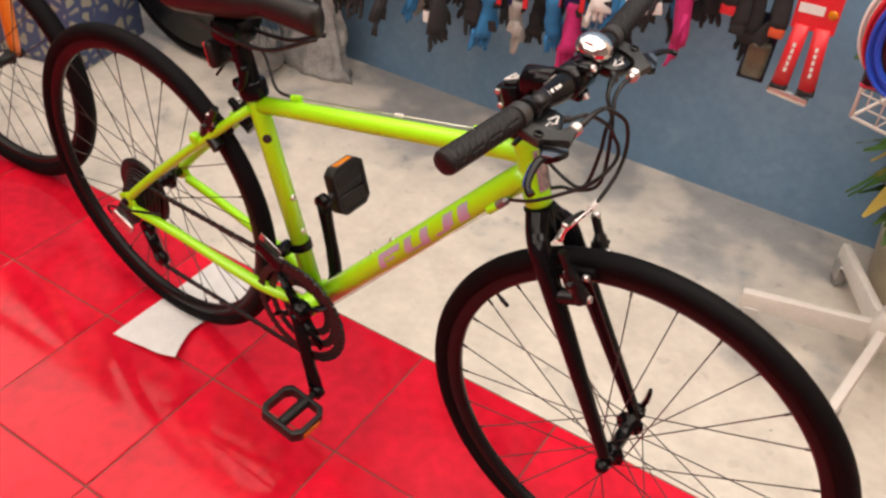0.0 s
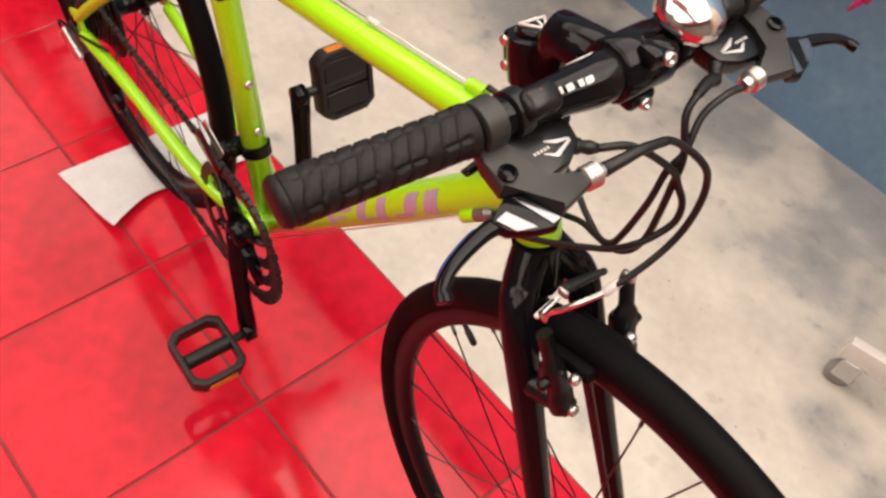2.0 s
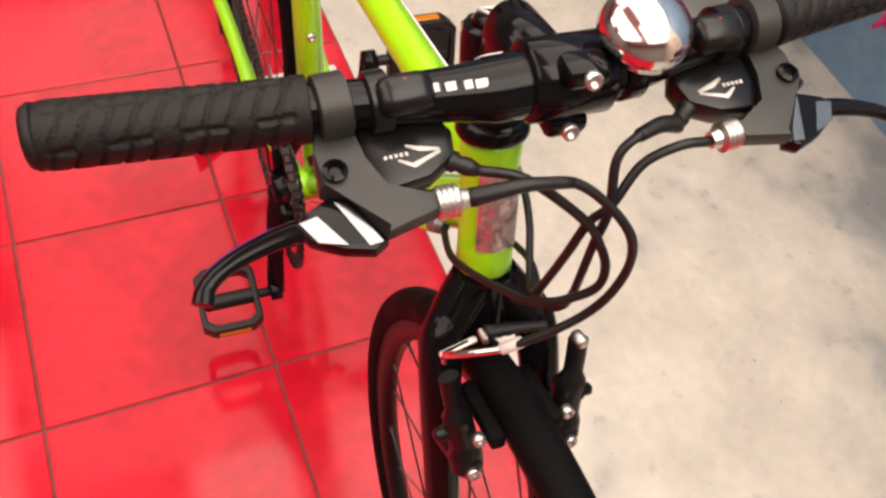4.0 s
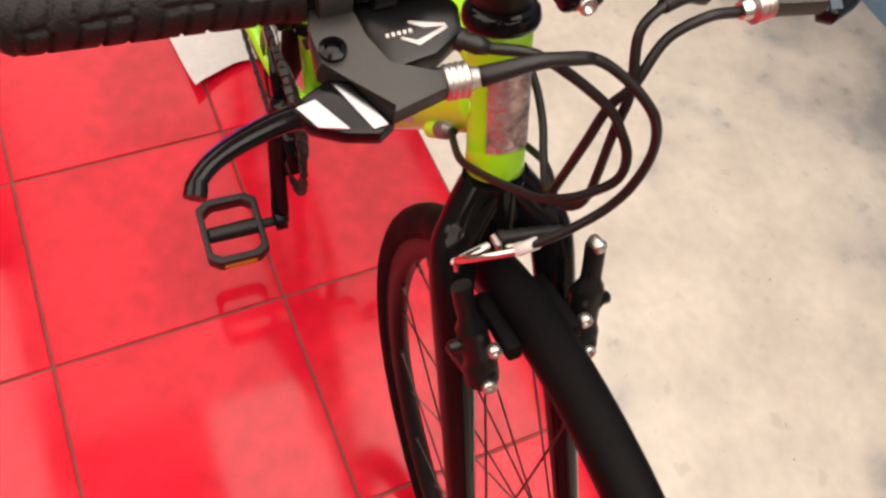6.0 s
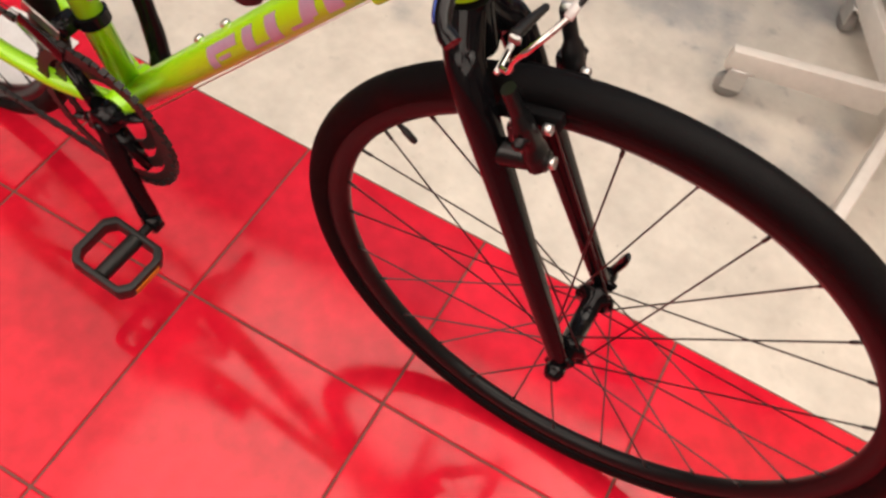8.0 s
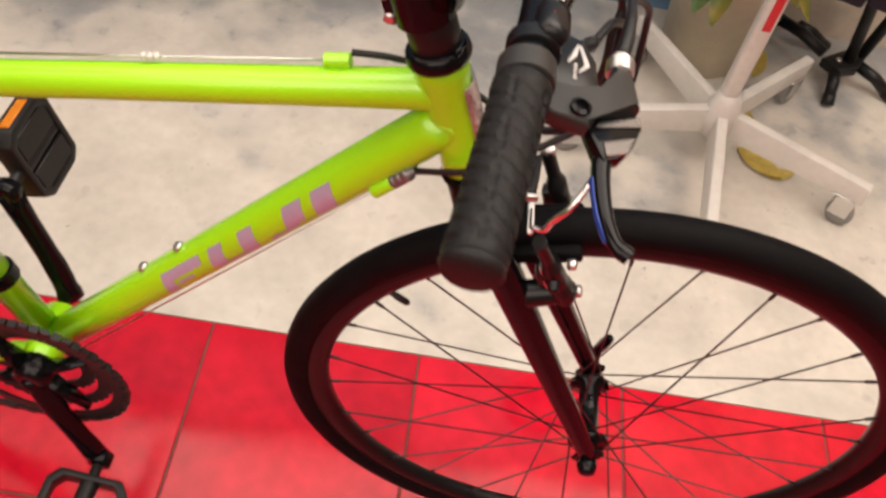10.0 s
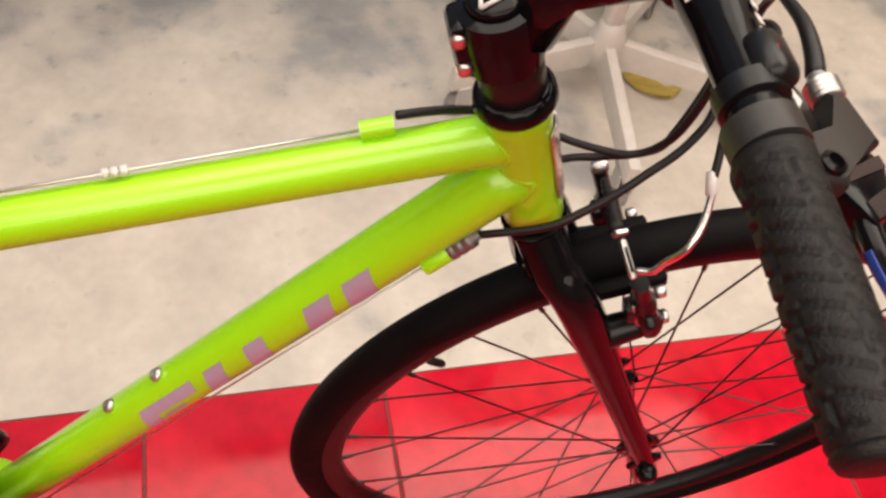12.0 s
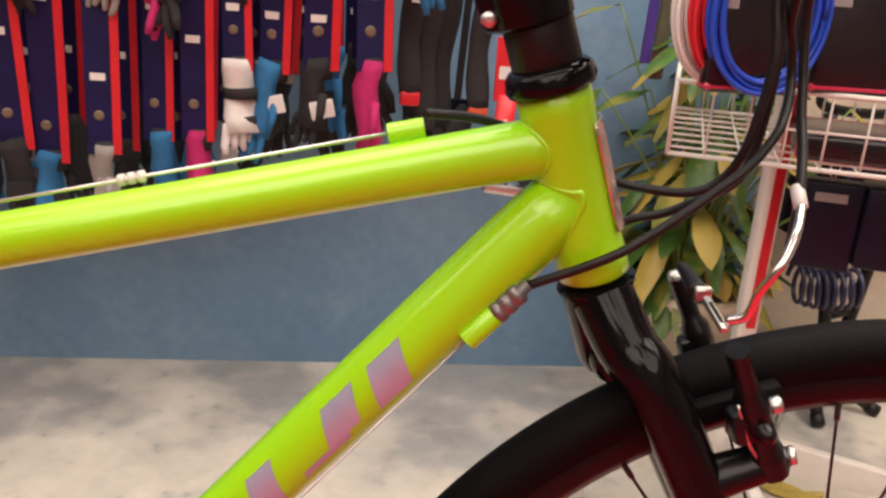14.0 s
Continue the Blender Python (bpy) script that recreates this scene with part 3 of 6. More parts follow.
def build_bar(o):
    ys = [-GE + 0.01, -0.12, -0.08, -0.055, -0.035, -0.02, 0.02, 0.035, 0.055, 0.08, 0.12, GE - 0.01]
    rr = [0.0111, 0.0111, 0.0111, 0.0125, 0.0150, 0.0158, 0.0158, 0.0150, 0.0125, 0.0111, 0.0111, 0.0111]
    bar = part("handlebar", sweep(bmnew(), [bar_point(y) for y in ys], rr, 20), GLOSS, o, "gloss black flat handlebar")
    # unreadable maker's mark as plain bars
    for i, (dy, w) in enumerate(((-0.066, 0.006), (-0.058, 0.005), (-0.050, 0.004), (-0.044, 0.006))):
        c = bar_point(dy) + V(0.0070, 0, 0.0105)
        bm = box(bmnew(), (0.004, w, 0.0006), Matrix.Translation(c) @ pose(0, 0, 0.0016, 0, 34, 0), 0.0002, 1)
        part("bar_mark", bm, SILVERP, bar)
    c = bar_point(-0.034) + V(-0.0118, 0, 0.0092)
    part("size_sticker", box(bmnew(), (0.014, 0.010, 0.0006), Matrix.Translation(c) @ pose(0, 0, 0, 0, -52, 0), 0.0002, 1), PAPER, bar, "small white sticker")
    for s in (-1, 1):
        part("grip", build_grip(bmnew(), s), GRIPR, bar, "black rubber grip with block tread")
        e = bar_point(s * GE)
        part("grip_end", lathe(bmnew(), [(0.004, -0.001), (0.0135, -0.001), (0.0142, 0.001), (0.0125, 0.004), (0.004, 0.0045)], e, (0.1 * -1, s, -0.05), 24), GRIPR, bar)
    return bar


def build_lever(o, s):
    """Brake lever with its shift pod, s = -1 the right one."""
    c = bar_point(s * 0.108)
    turn = Matrix.Translation(c) @ pose(0, 0, 0, 0, 9, 0) @ Matrix.Translation(-c)

    def tilted(name, bm, *rest):
        bmesh.ops.transform(bm, matrix=turn, verts=bm.verts)
        return part(name, bm, *rest)
    bm = lathe(bmnew(), [(0.0125, -0.0075), (0.0148, -0.0065), (0.0148, 0.0065), (0.0125, 0.0075)], c, Y1, 26)

    def plan(*pairs):
        return [(c.x + x, s * y) for x, y in pairs]
    out = plan((-0.006, 0.1145), (0.018, 0.1205), (0.036, 0.1230), (0.0405, 0.1110), (0.0625, 0.1005), (0.0575, 0.0765), (0.0470, 0.0750), (0.0430, 0.0965), (0.0270, 0.1025), (0.0056, 0.1047), (-0.006, 0.1035))
    prism(bm, out, Matrix.Translation(V(0, 0, c.z - 0.0095)), 0.011, 0.0028)
    body = tilted("brake_lever", bm, GREY, o, "dark grey alloy brake lever bracket")
    tilted("pivot_bolt", lathe(bmnew(), [(0.002, 0), (0.0055, 0.0005), (0.0055, 0.0028), (0.0035, 0.0038), (0.0025, 0.0012)], V(c.x + 0.0300, s * 0.1145, c.z - 0.0045), V(0, 0, 1), 16), GLOSS, body)
    # blade: a flat root under the bracket, then a tapering arm with a curled tip
    bm = prism(bmnew(), plan((0.036, 0.1180), (0.0405, 0.1095), (0.0625, 0.1000), (0.0665, 0.1070), (0.0625, 0.1200), (0.0555, 0.1320), (0.0460, 0.1370), (0.0430, 0.1310)), Matrix.Translation(V(0, 0, c.z - 0.0150)), 0.0100, 0.003)
    pts = curve([V(c.x + 0.0490, s * 0.1270, c.z - 0.0155), V(c.x + 0.0470, s * 0.1370, c.z - 0.0160), V(c.x + 0.0490, s * 0.1520, c.z - 0.0180), V(c.x + 0.0530, s * 0.1660, c.z - 0.0200), V(c.x + 0.0585, s * 0.1755, c.z - 0.0220), V(c.x + 0.0660, s * 0.1795, c.z - 0.0230)], 5)
    n = len(pts)
    rr = [0.0056 - 0.0016 * min(1, i / (n * 0.6)) + (0.0006 if i > n - 5 else 0) for i in range(n)]
    sweep(bm, pts, rr, 14, flat=0.85)
    blade = tilted("lever_blade", bm, GLOSS, body, "gloss black lever blade")
    top = Matrix.Translation(V(0, 0, c.z - 0.0098))
    tilted("lever_inlay", prism(bmnew(), plan((0.0405, 0.1180), (0.0425, 0.1120), (0.0635, 0.1030), (0.0640, 0.1090)), top, 0.0012), MIRRORP, blade, "silver inlay on the lever")
    tilted("lever_inlay", prism(bmnew(), plan((0.0470, 0.1345), (0.0455, 0.1265), (0.0615, 0.1175), (0.0575, 0.1290)), top, 0.0012), MIRRORP, blade, "silver inlay on the lever")
    # blue wall mirrored in the glossy blade, put in as a coloured strip
    back = [p + V(-0.0026, s * 0.0009, -0.0010) for p in pts[7:20]]
    tilted("lever_back_inlay", sweep(bmnew(), back, [0.0031 - 0.00009 * i for i in range(len(back))], 8), BLUEP, blade, "blue reflecting lever inlay")
    # cable adjuster
    q = V(c.x + 0.0520, s * 0.0765, c.z - 0.0095)
    d = V(0.05, -s, -0.02)
    prof = [(0.003, -0.001)] + [(0.0076 if i % 2 else 0.0068, 0.0003 + 0.0013 * i) for i in range(8)] + [(0.0050, 0.0110), (0.0040, 0.015)]
    tilted("cable_adjuster", lathe(bmnew(), prof, q, d, 18), STEEL, body, "knurled chrome cable adjuster")
    # shift pod
    m = Matrix.Translation(V(c.x + 0.022, s * 0.080, c.z - 0.018)) @ pose(0, 0, 0, 0, 10, 0)
    bm = prism(bmnew(), [(-0.020, s * -0.016), (-0.006, s * -0.023), (0.007, s * -0.020), (0.015, s * -0.006), (0.017, s * 0.012), (0.006, s * 0.020), (-0.020, s * 0.020)], m, 0.015, 0.004)
    pod = part("shift_pod", bm, PODM, o, "black trigger shifter pod")
    m2 = m @ pose(0.0, 0, 0.0077)
    for k0, k1, k2 in ((V(0.0045, s * 0.006, 0), V(0.0085, s * 0.000, 0), V(0.004, s * -0.0135, 0)), (V(-0.002, s * 0.001, 0), V(0.001, s * -0.005, 0), V(0.003, s * -0.0135, 0))):
        part("pod_swoosh", sweep(bmnew(), [m2 @ k0, m2 @ k1, m2 @ k2], [0.0007, 0.0016, 0.0009], 8, flat=0.35), SILVERP, pod, "silver swoosh print")
    for i in range(5):
        part("pod_mark", box(bmnew(), (0.0018, 0.0014, 0.0005), m2 @ pose(0.0022, s * (0.011 - 0.0024 * i), 0), 0.0001, 1), SILVERP, pod)
    lev = curve([m @ V(-0.004, s * 0.016, -0.006), m @ V(-0.016, s * 0.024, -0.012), m @ V(-0.016, s * 0.040, -0.013)], 5)
    part("shift_trigger", sweep(bmnew(), lev, [0.0052 - 0.0002 * i for i in range(len(lev))], 10, flat=0.5), PODM, pod, "black thumb trigger")
    bm = lathe(bmnew(), [(0.0122, -0.0055), (0.0140, -0.0045), (0.0140, 0.0045), (0.0122, 0.0055)], bar_point(s * 0.088), Y1, 22)
    m3 = Matrix.Translation(bar_point(s * 0.078) + V(0.006, 0, 0.009))
    bm = box(bm, (0.018, 0.026, 0.016), m3 @ pose(0, 0, 0, 0, 30, 0), 0.0065, 3)
    win = part("gear_window", bm, PODM, pod, "black gear indicator")
    part("gear_mark", box(bmnew(), (0.0035, 0.0016, 0.0005), m3 @ pose(0.0006, 0, 0.0079, 0, 30, 0), 0.0001, 1), REDM, win)
    a = V(c.x + 0.026, s * 0.064, c.z - 0.0185)
    part("cable_ferrule", lathe(bmnew(), [(0.0035, -0.003), (0.0050, 0.0), (0.0050, 0.006), (0.0038, 0.007), (0.0044, 0.012), (0.0028, 0.017)], a, V(0.472, s * 0.052, 0.831) - a, 12), PLASTIC, pod)


PODM = mat("glossy_black_plastic", (0.005, 0.005, 0.0055), 0.28, vary=0.2, spec=0.35)


def build_bell(o):
    p = bar_point(0.032)
    bm = lathe(bmnew(), [(0.0155, -0.006), (0.0172, -0.005), (0.0172, 0.005), (0.0155, 0.006)], p, Y1, 22)
    lathe(bm, [(0.006, 0.010), (0.008, 0.012), (0.008, 0.024), (0.005, 0.026)], p, V(0.25, 0, 1), 14)
    bell = part("bell", bm, GLOSS, o, "bicycle bell with chrome dome on black clamp")
    d = V(0.25, 0, 1).normalized()
    prof = [(0.0215, 0.0)] + [(0.0215 * math.cos(k), 0.004 + 0.015 * math.sin(k)) for k in (radians(9 * i) for i in range(10))] + [(0.0006, 0.0191)]
    part("bell_dome", lathe(bmnew(), prof, p + 0.024 * d, d, 36), CHROME, bell, "polished chrome dome")


def build_cables(o):
    L1 = [(0.4865, 0.061, 0.8318), (0.486, 0.045, 0.833), (0.484, 0.027, 0.825), (0.482, 0.011, 0.809), (0.480, 0.004, 0.795), (0.481, -0.0026, 0.7706), (0.4755, -0.0046, 0.735), (0.468, -0.001, 0.714), (0.455, 0.004, 0.7035), (0.434, 0.0126, 0.7017), (0.415, 0.0200, 0.704), (0.395, 0.0225, 0.713), (0.372, 0.020, 0.724), (0.345, 0.012, 0.734), (0.3185, 0.006, 0.737)]
    L2 = [(0.472, 0.052, 0.831), (0.474, 0.040, 0.836), (0.478, 0.026, 0.837), (0.482, 0.015, 0.828), (0.483, 0.010, 0.807), (0.486, 0.007, 0.785), (0.4865, 0.0075, 0.757), (0.485, 0.009, 0.732), (0.481, 0.008, 0.716), (0.474, 0.004, 0.7085), (0.462, 0.007, 0.700), (0.445, 0.0157, 0.6882), (0.4283, 0.0200, 0.6825), (0.410, 0.0215, 0.672), STOPS[1][0] + 0.030 * STOPS[1][1]]
    L3 = [(0.472, -0.052, 0.831), (0.482, -0.030, 0.828), (0.486, -0.004, 0.806), (0.490, 0.008, 0.787), (0.4945, 0.012, 0.7764), (0.4968, 0.0126, 0.765), (0.4965, 0.0094, 0.756), (0.4925, 0.001, 0.7455), (0.487, -0.006, 0.7365), (0.475, -0.012, 0.7225), (0.460, -0.0165, 0.7113), (0.445, -0.0211, 0.7010), (0.426, -0.0245, 0.688), (0.406, -0.0255, 0.676), STOPS[-1][0] + 0.030 * STOPS[-1][1]]
    L4 = [(0.4865, -0.061, 0.8318), (0.4885, -0.050, 0.8345), (0.490, -0.034, 0.836), (0.4915, -0.013, 0.832), (0.495, 0.001, 0.8225), (0.498, 0.011, 0.811), (0.501, 0.0175, 0.796), (0.503, 0.0185, 0.779), (0.504, 0.0140, 0.760), (0.503, 0.006, 0.744), (0.501, -0.006, 0.731), (0.498, -0.017, 0.720), (0.495, -0.026, 0.711)]
    def hung(p):
        p = Vector(p)
        return p.lerp(BARM @ p, min(1.0, max(0.0, (p.z - 0.815) / 0.012)))
    L1, L2, L3, L4 = ([hung(p) for p in q] for q in (L1, L2, L3, L4))
    for p in (L1, L2, L3, L4):
        part("cable_housing", sweep(bmnew(), curve(p, 7), 0.0025, 8), PLASTIC, o, "black looping cable housing")
    part("cable_boot", sweep(bmnew(), curve(L2[:3], 6), [0.0046 - 0.0001 * i for i in range(13)], 10), PLASTIC, o, "stiff black boot at the shifter")
    part("cable_boot", sweep(bmnew(), curve(L4[:4], 4), [0.0044 - 0.00014 * i for i in range(13)], 10), PLASTIC, o, "stiff black boot at the lever")
    bm = sweep(bmnew(), curve([(0.4955, -0.0255, 0.7120), (0.4934, -0.033, 0.7075), (0.4877, -0.045, 0.6995), (0.4812, -0.0525, 0.6895), (0.4768, -0.0535, 0.6820), (0.4730, -0.0515, 0.6725), (0.4705, -0.049, 0.6600), (0.4630, -0.045, 0.6550)], 6), 0.0023, 10)
    part("brake_noodle", bm, CHROME, o, "bright bent brake noodle")
    part("noodle_ferrule", lathe(bmnew(), [(0.0022, -0.001), (0.0034, 0.0), (0.0034, 0.012), (0.0026, 0.013)], V(0.4940, -0.031, 0.7085), V(0.12, 0.80, 0.45), 12), SILVERP, o, "pale metal ferrule")
    bm = bmnew()
    box(bm, (0.0050, 0.026, 0.0042), Matrix.Translation(V(0.4605, -0.036, 0.6545)) @ pose(0, 0, 0, 14, 0, 6), 0.002, 2)
    box(bm, (0.009, 0.004, 0.008), Matrix.Translation(V(0.4590, -0.0195, 0.658)) @ pose(0, 0, 0, 14, 0, 6), 0.001, 1)
    link = part("noodle_link", bm, STEEL, o, "bright steel noodle carrier link")
    part("link_slot", box(bmnew(), (0.0022, 0.017, 0.0048), Matrix.Translation(V(0.4605, -0.037, 0.6545)) @ pose(0, 0, 0, 14, 0, 6), 0.0008, 1), PODM, link, "dark slot in the link")
    boot = curve([(0.457, -0.018, 0.6585), (0.459, 0.004, 0.658), (0.461, 0.024, 0.656)], 7)
    part("rubber_boot", sweep(bmnew(), boot, [0.0046 + (0.0007 if i % 2 else 0) - 0.00016 * i for i in range(len(boot))], 10), PLASTIC, o, "ribbed black rubber boot")


def build_rim_brake(o, a, u, f):
    """Two arms with pads; a: pivot centre, u: up the arm, f: outwards from the fork."""
    for s in (-1, 1):
        p = a + V(0, s * 0.036, 0) + 0.012 * f
        t = p + 0.076 * u + V(0, s * 0.010, 0)
        bm = sweep(bmnew(), curve([p - 0.004 * u, p + 0.02 * u + V(0, s * 0.002, 0), p + 0.05 * u + V(0, s * 0.007, 0), t], 5), [0.0122] * 4 + [0.0104] * 6 + [0.0070] * 6, 12, flat=0.8)
        lathe(bm, [(0.006, -0.012), (0.0088, -0.010), (0.0088, 0.008), (0.006, 0.010)], p, f, 16)
        tube(bm, p - 0.004 * f, p - 0.034 * f + V(0, s * 0.002, 0), 0.0105, 0.0120, 14)
        box(bm, (0.020, 0.014, 0.020), Matrix.Translation(p + 0.030 * u - 0.004 * f + V(0, s * 0.004, 0)) @ f.to_track_quat("X", "Z").to_matrix().to_4x4(), 0.004)
        arm = part("brake_arm", bm, PODM, o, "gloss black linear-pull brake arm")
        part("pivot_bolt", lathe(bmnew(), [(0.003, 0), (0.0052, 0.0005), (0.0052, 0.004), (0.003, 0.005), (0.0022, 0.002)], p + 0.010 * f, f, 12), STEEL, arm, "steel hex bolt")
        if s > 0:
            part("arm_bolt", lathe(bmnew(), [(0.002, -0.005), (0.0045, -0.004), (0.0045, 0.006), (0.002, 0.007)], t, f, 12), STEEL, arm, "steel hex bolt")
        pad = p + 0.030 * u
        q = (-SF if f.x > 0 else f).cross(V(0, 1, 0))
        bm = box(bmnew(), (0.054, 0.011, 0.013), Matrix.Translation(V(pad.x, pad.y - s * 0.015, pad.z) - 0.006 * f) @ f.to_track_quat("X", "Z").to_matrix().to_4x4(), 0.003)
        part("brake_pad", bm, RUBBER, arm)
        part("pad_nut", lathe(bmnew(), [(0.003, -0.004), (0.0062, -0.004), (0.0062, 0.001), (0.0045, 0.0015), (0.0045, 0.008), (0.002, 0.010)], pad + V(0, s * 0.012, 0), V(0, s, 0), 14), PODM, arm, "black pad nut and washer")
        part("pad_bolt", lathe(bmnew(), [(0.002, -0.003), (0.0046, -0.002), (0.0046, 0.004), (0.0026, 0.005), (0.0022, 0.002)], pad + V(0, -s * 0.004, 0) + 0.012 * f, f, 12), STEEL, arm, "bright hex pad bolt")
        part("return_spring", sweep(bmnew(), curve([p - 0.004 * f + 0.004 * u + V(0, s * 0.006, 0), p + 0.022 * u - 0.008 * f + V(0, s * 0.010, 0), p + 0.045 * u - 0.007 * f + V(0, s * 0.009, 0)], 5), 0.0011, 6), STEEL, arm)



def build_crankset(o):
    ax = BB
    d = (V(0.047, 0, 0.103) - V(BB.x, 0, BB.z)).normalized()
    CL = 0.160
    for lay, R, y in ((0, 0.098, -0.047), (1, 0.079, -0.039), (2, 0.058, -0.031)):
        bm = bmnew()
        n = 48 - 8 * lay
        o1, i1 = [], []
        for k in range(n * 2):
            th = math.pi * k / n
            r = R + (0.0035 if k % 2 else -0.001)
            o1.append((r, th))
        out0 = [bm.verts.new(ax + V(r * math.cos(t), y - 0.0013, r * math.sin(t))) for r, t in o1]
        out1 = [bm.verts.new(ax + V(r * math.cos(t), y + 0.0013, r * math.sin(t))) for r, t in o1]
        in0 = [bm.verts.new(ax + V((R - 0.013) * math.cos(t), y - 0.0013, (R - 0.013) * math.sin(t))) for r, t in o1]
        in1 = [bm.verts.new(ax + V((R - 0.013) * math.cos(t), y + 0.0013, (R - 0.013) * math.sin(t))) for r, t in o1]
        bridge(bm, out0, out1)
        bridge(bm, out1, in1)
        bridge(bm, in1, in0)
        bridge(bm, in0, out0)
        part("chainring", bm, CHAINM, o, "toothed dark steel chainring", smooth=False)
    bm = lathe(bmnew(), [(0.010, -0.060), (0.019, -0.058), (0.021, -0.040), (0.019, -0.030), (0.012, -0.028)], ax, Y1, 22)
    for k in range(4):
        t = 2 * math.pi * k / 4 + 0.6
        e = V(math.cos(t), 0, math.sin(t))
        sweep(bm, [ax + V(0, -0.044, 0) + 0.01 * e, ax + V(0, -0.043, 0) + 0.080 * e], [0.012, 0.007], 10, flat=0.5)
    part("crank_spider", bm, GLOSS, o, "black chainring spider")
    for s, dr in ((-1, d), (1, V(-0.245, 0, 0.969))):
        p = [ax + V(0, s * 0.050, 0), ax + V(0, s * 0.060, 0) + 0.05 * dr, ax + V(0, s * 0.070, 0) + CL * dr]
        bm = sweep(bmnew(), curve(p, 5), [0.0145] * 2 + [0.0125] * 4 + [0.0115] * 3 + [0.0125, 0.0125], 16, flat=0.62)
        lathe(bm, [(0.006, -0.009), (0.0140, -0.008), (0.0140, 0.007), (0.006, 0.008)], p[-1], Y1, 18)
        part("crank_arm", bm, GLOSS, o, "gloss black crank arm")
        build_pedal(o, p[-1], s, 8 if s < 0 else 76)


def build_pedal(o, e, s, tilt):
    """Plastic platform pedal: outer cage, middle axle web, cross bars, amber reflectors."""
    m = Matrix.Translation(e + V(0, s * 0.064, 0)) @ pose(0, 0, 0, 0, tilt, 0)
    bm = bmnew()
    oval = [(0.036, -0.040), (0.047, -0.026), (0.047, 0.026), (0.036, 0.040), (-0.036, 0.040), (-0.047, 0.026), (-0.047, -0.026), (-0.036, -0.040)]
    inner = [(x * 0.80, y * 0.80) for x, y in oval]
    rings = [[bm.verts.new(m @ V(x, y, z)) for x, y in q] for q, z in ((oval, -0.012), (oval, 0.012), (inner, 0.012), (inner, -0.012))]
    for i in range(4):
        bridge(bm, rings[i], rings[(i + 1) % 4])
    bmesh.ops.bevel(bm, geom=[e2 for e2 in bm.edges], offset=0.002, segments=2, profile=0.5, affect="EDGES")
    lathe(bm, [(0.005, -0.058), (0.0065, -0.056), (0.0065, -0.040), (0.011, -0.036), (0.0105, 0.030), (0.006, 0.034)], m @ V(0, 0, 0), m.to_3x3() @ V(0, s, 0), 14)
    box(bm, (0.016, 0.066, 0.016), m, 0.004, 2)
    ped = part("pedal", bm, PLASTIC, o, "black plastic platform pedal with amber reflectors")
    for x in (-0.0470, 0.0470):
        part("pedal_reflector", box(bmnew(), (0.003, 0.042, 0.012), m @ pose(x, 0, -0.004 if s < 0 else 0), 0.001, 1), AMBER, ped, "amber reflector")
    if s > 0:
        for sx in (-1, 1):
            part("pedal_tread", box(bmnew(), (0.028, 0.062, 0.004), m @ pose(sx * 0.022, 0, 0.0095), 0.001, 1), PLASTIC, ped)
            part("pedal_tread", box(bmnew(), (0.028, 0.062, 0.004), m @ pose(sx * 0.022, 0, -0.0095), 0.001, 1), PLASTIC, ped)


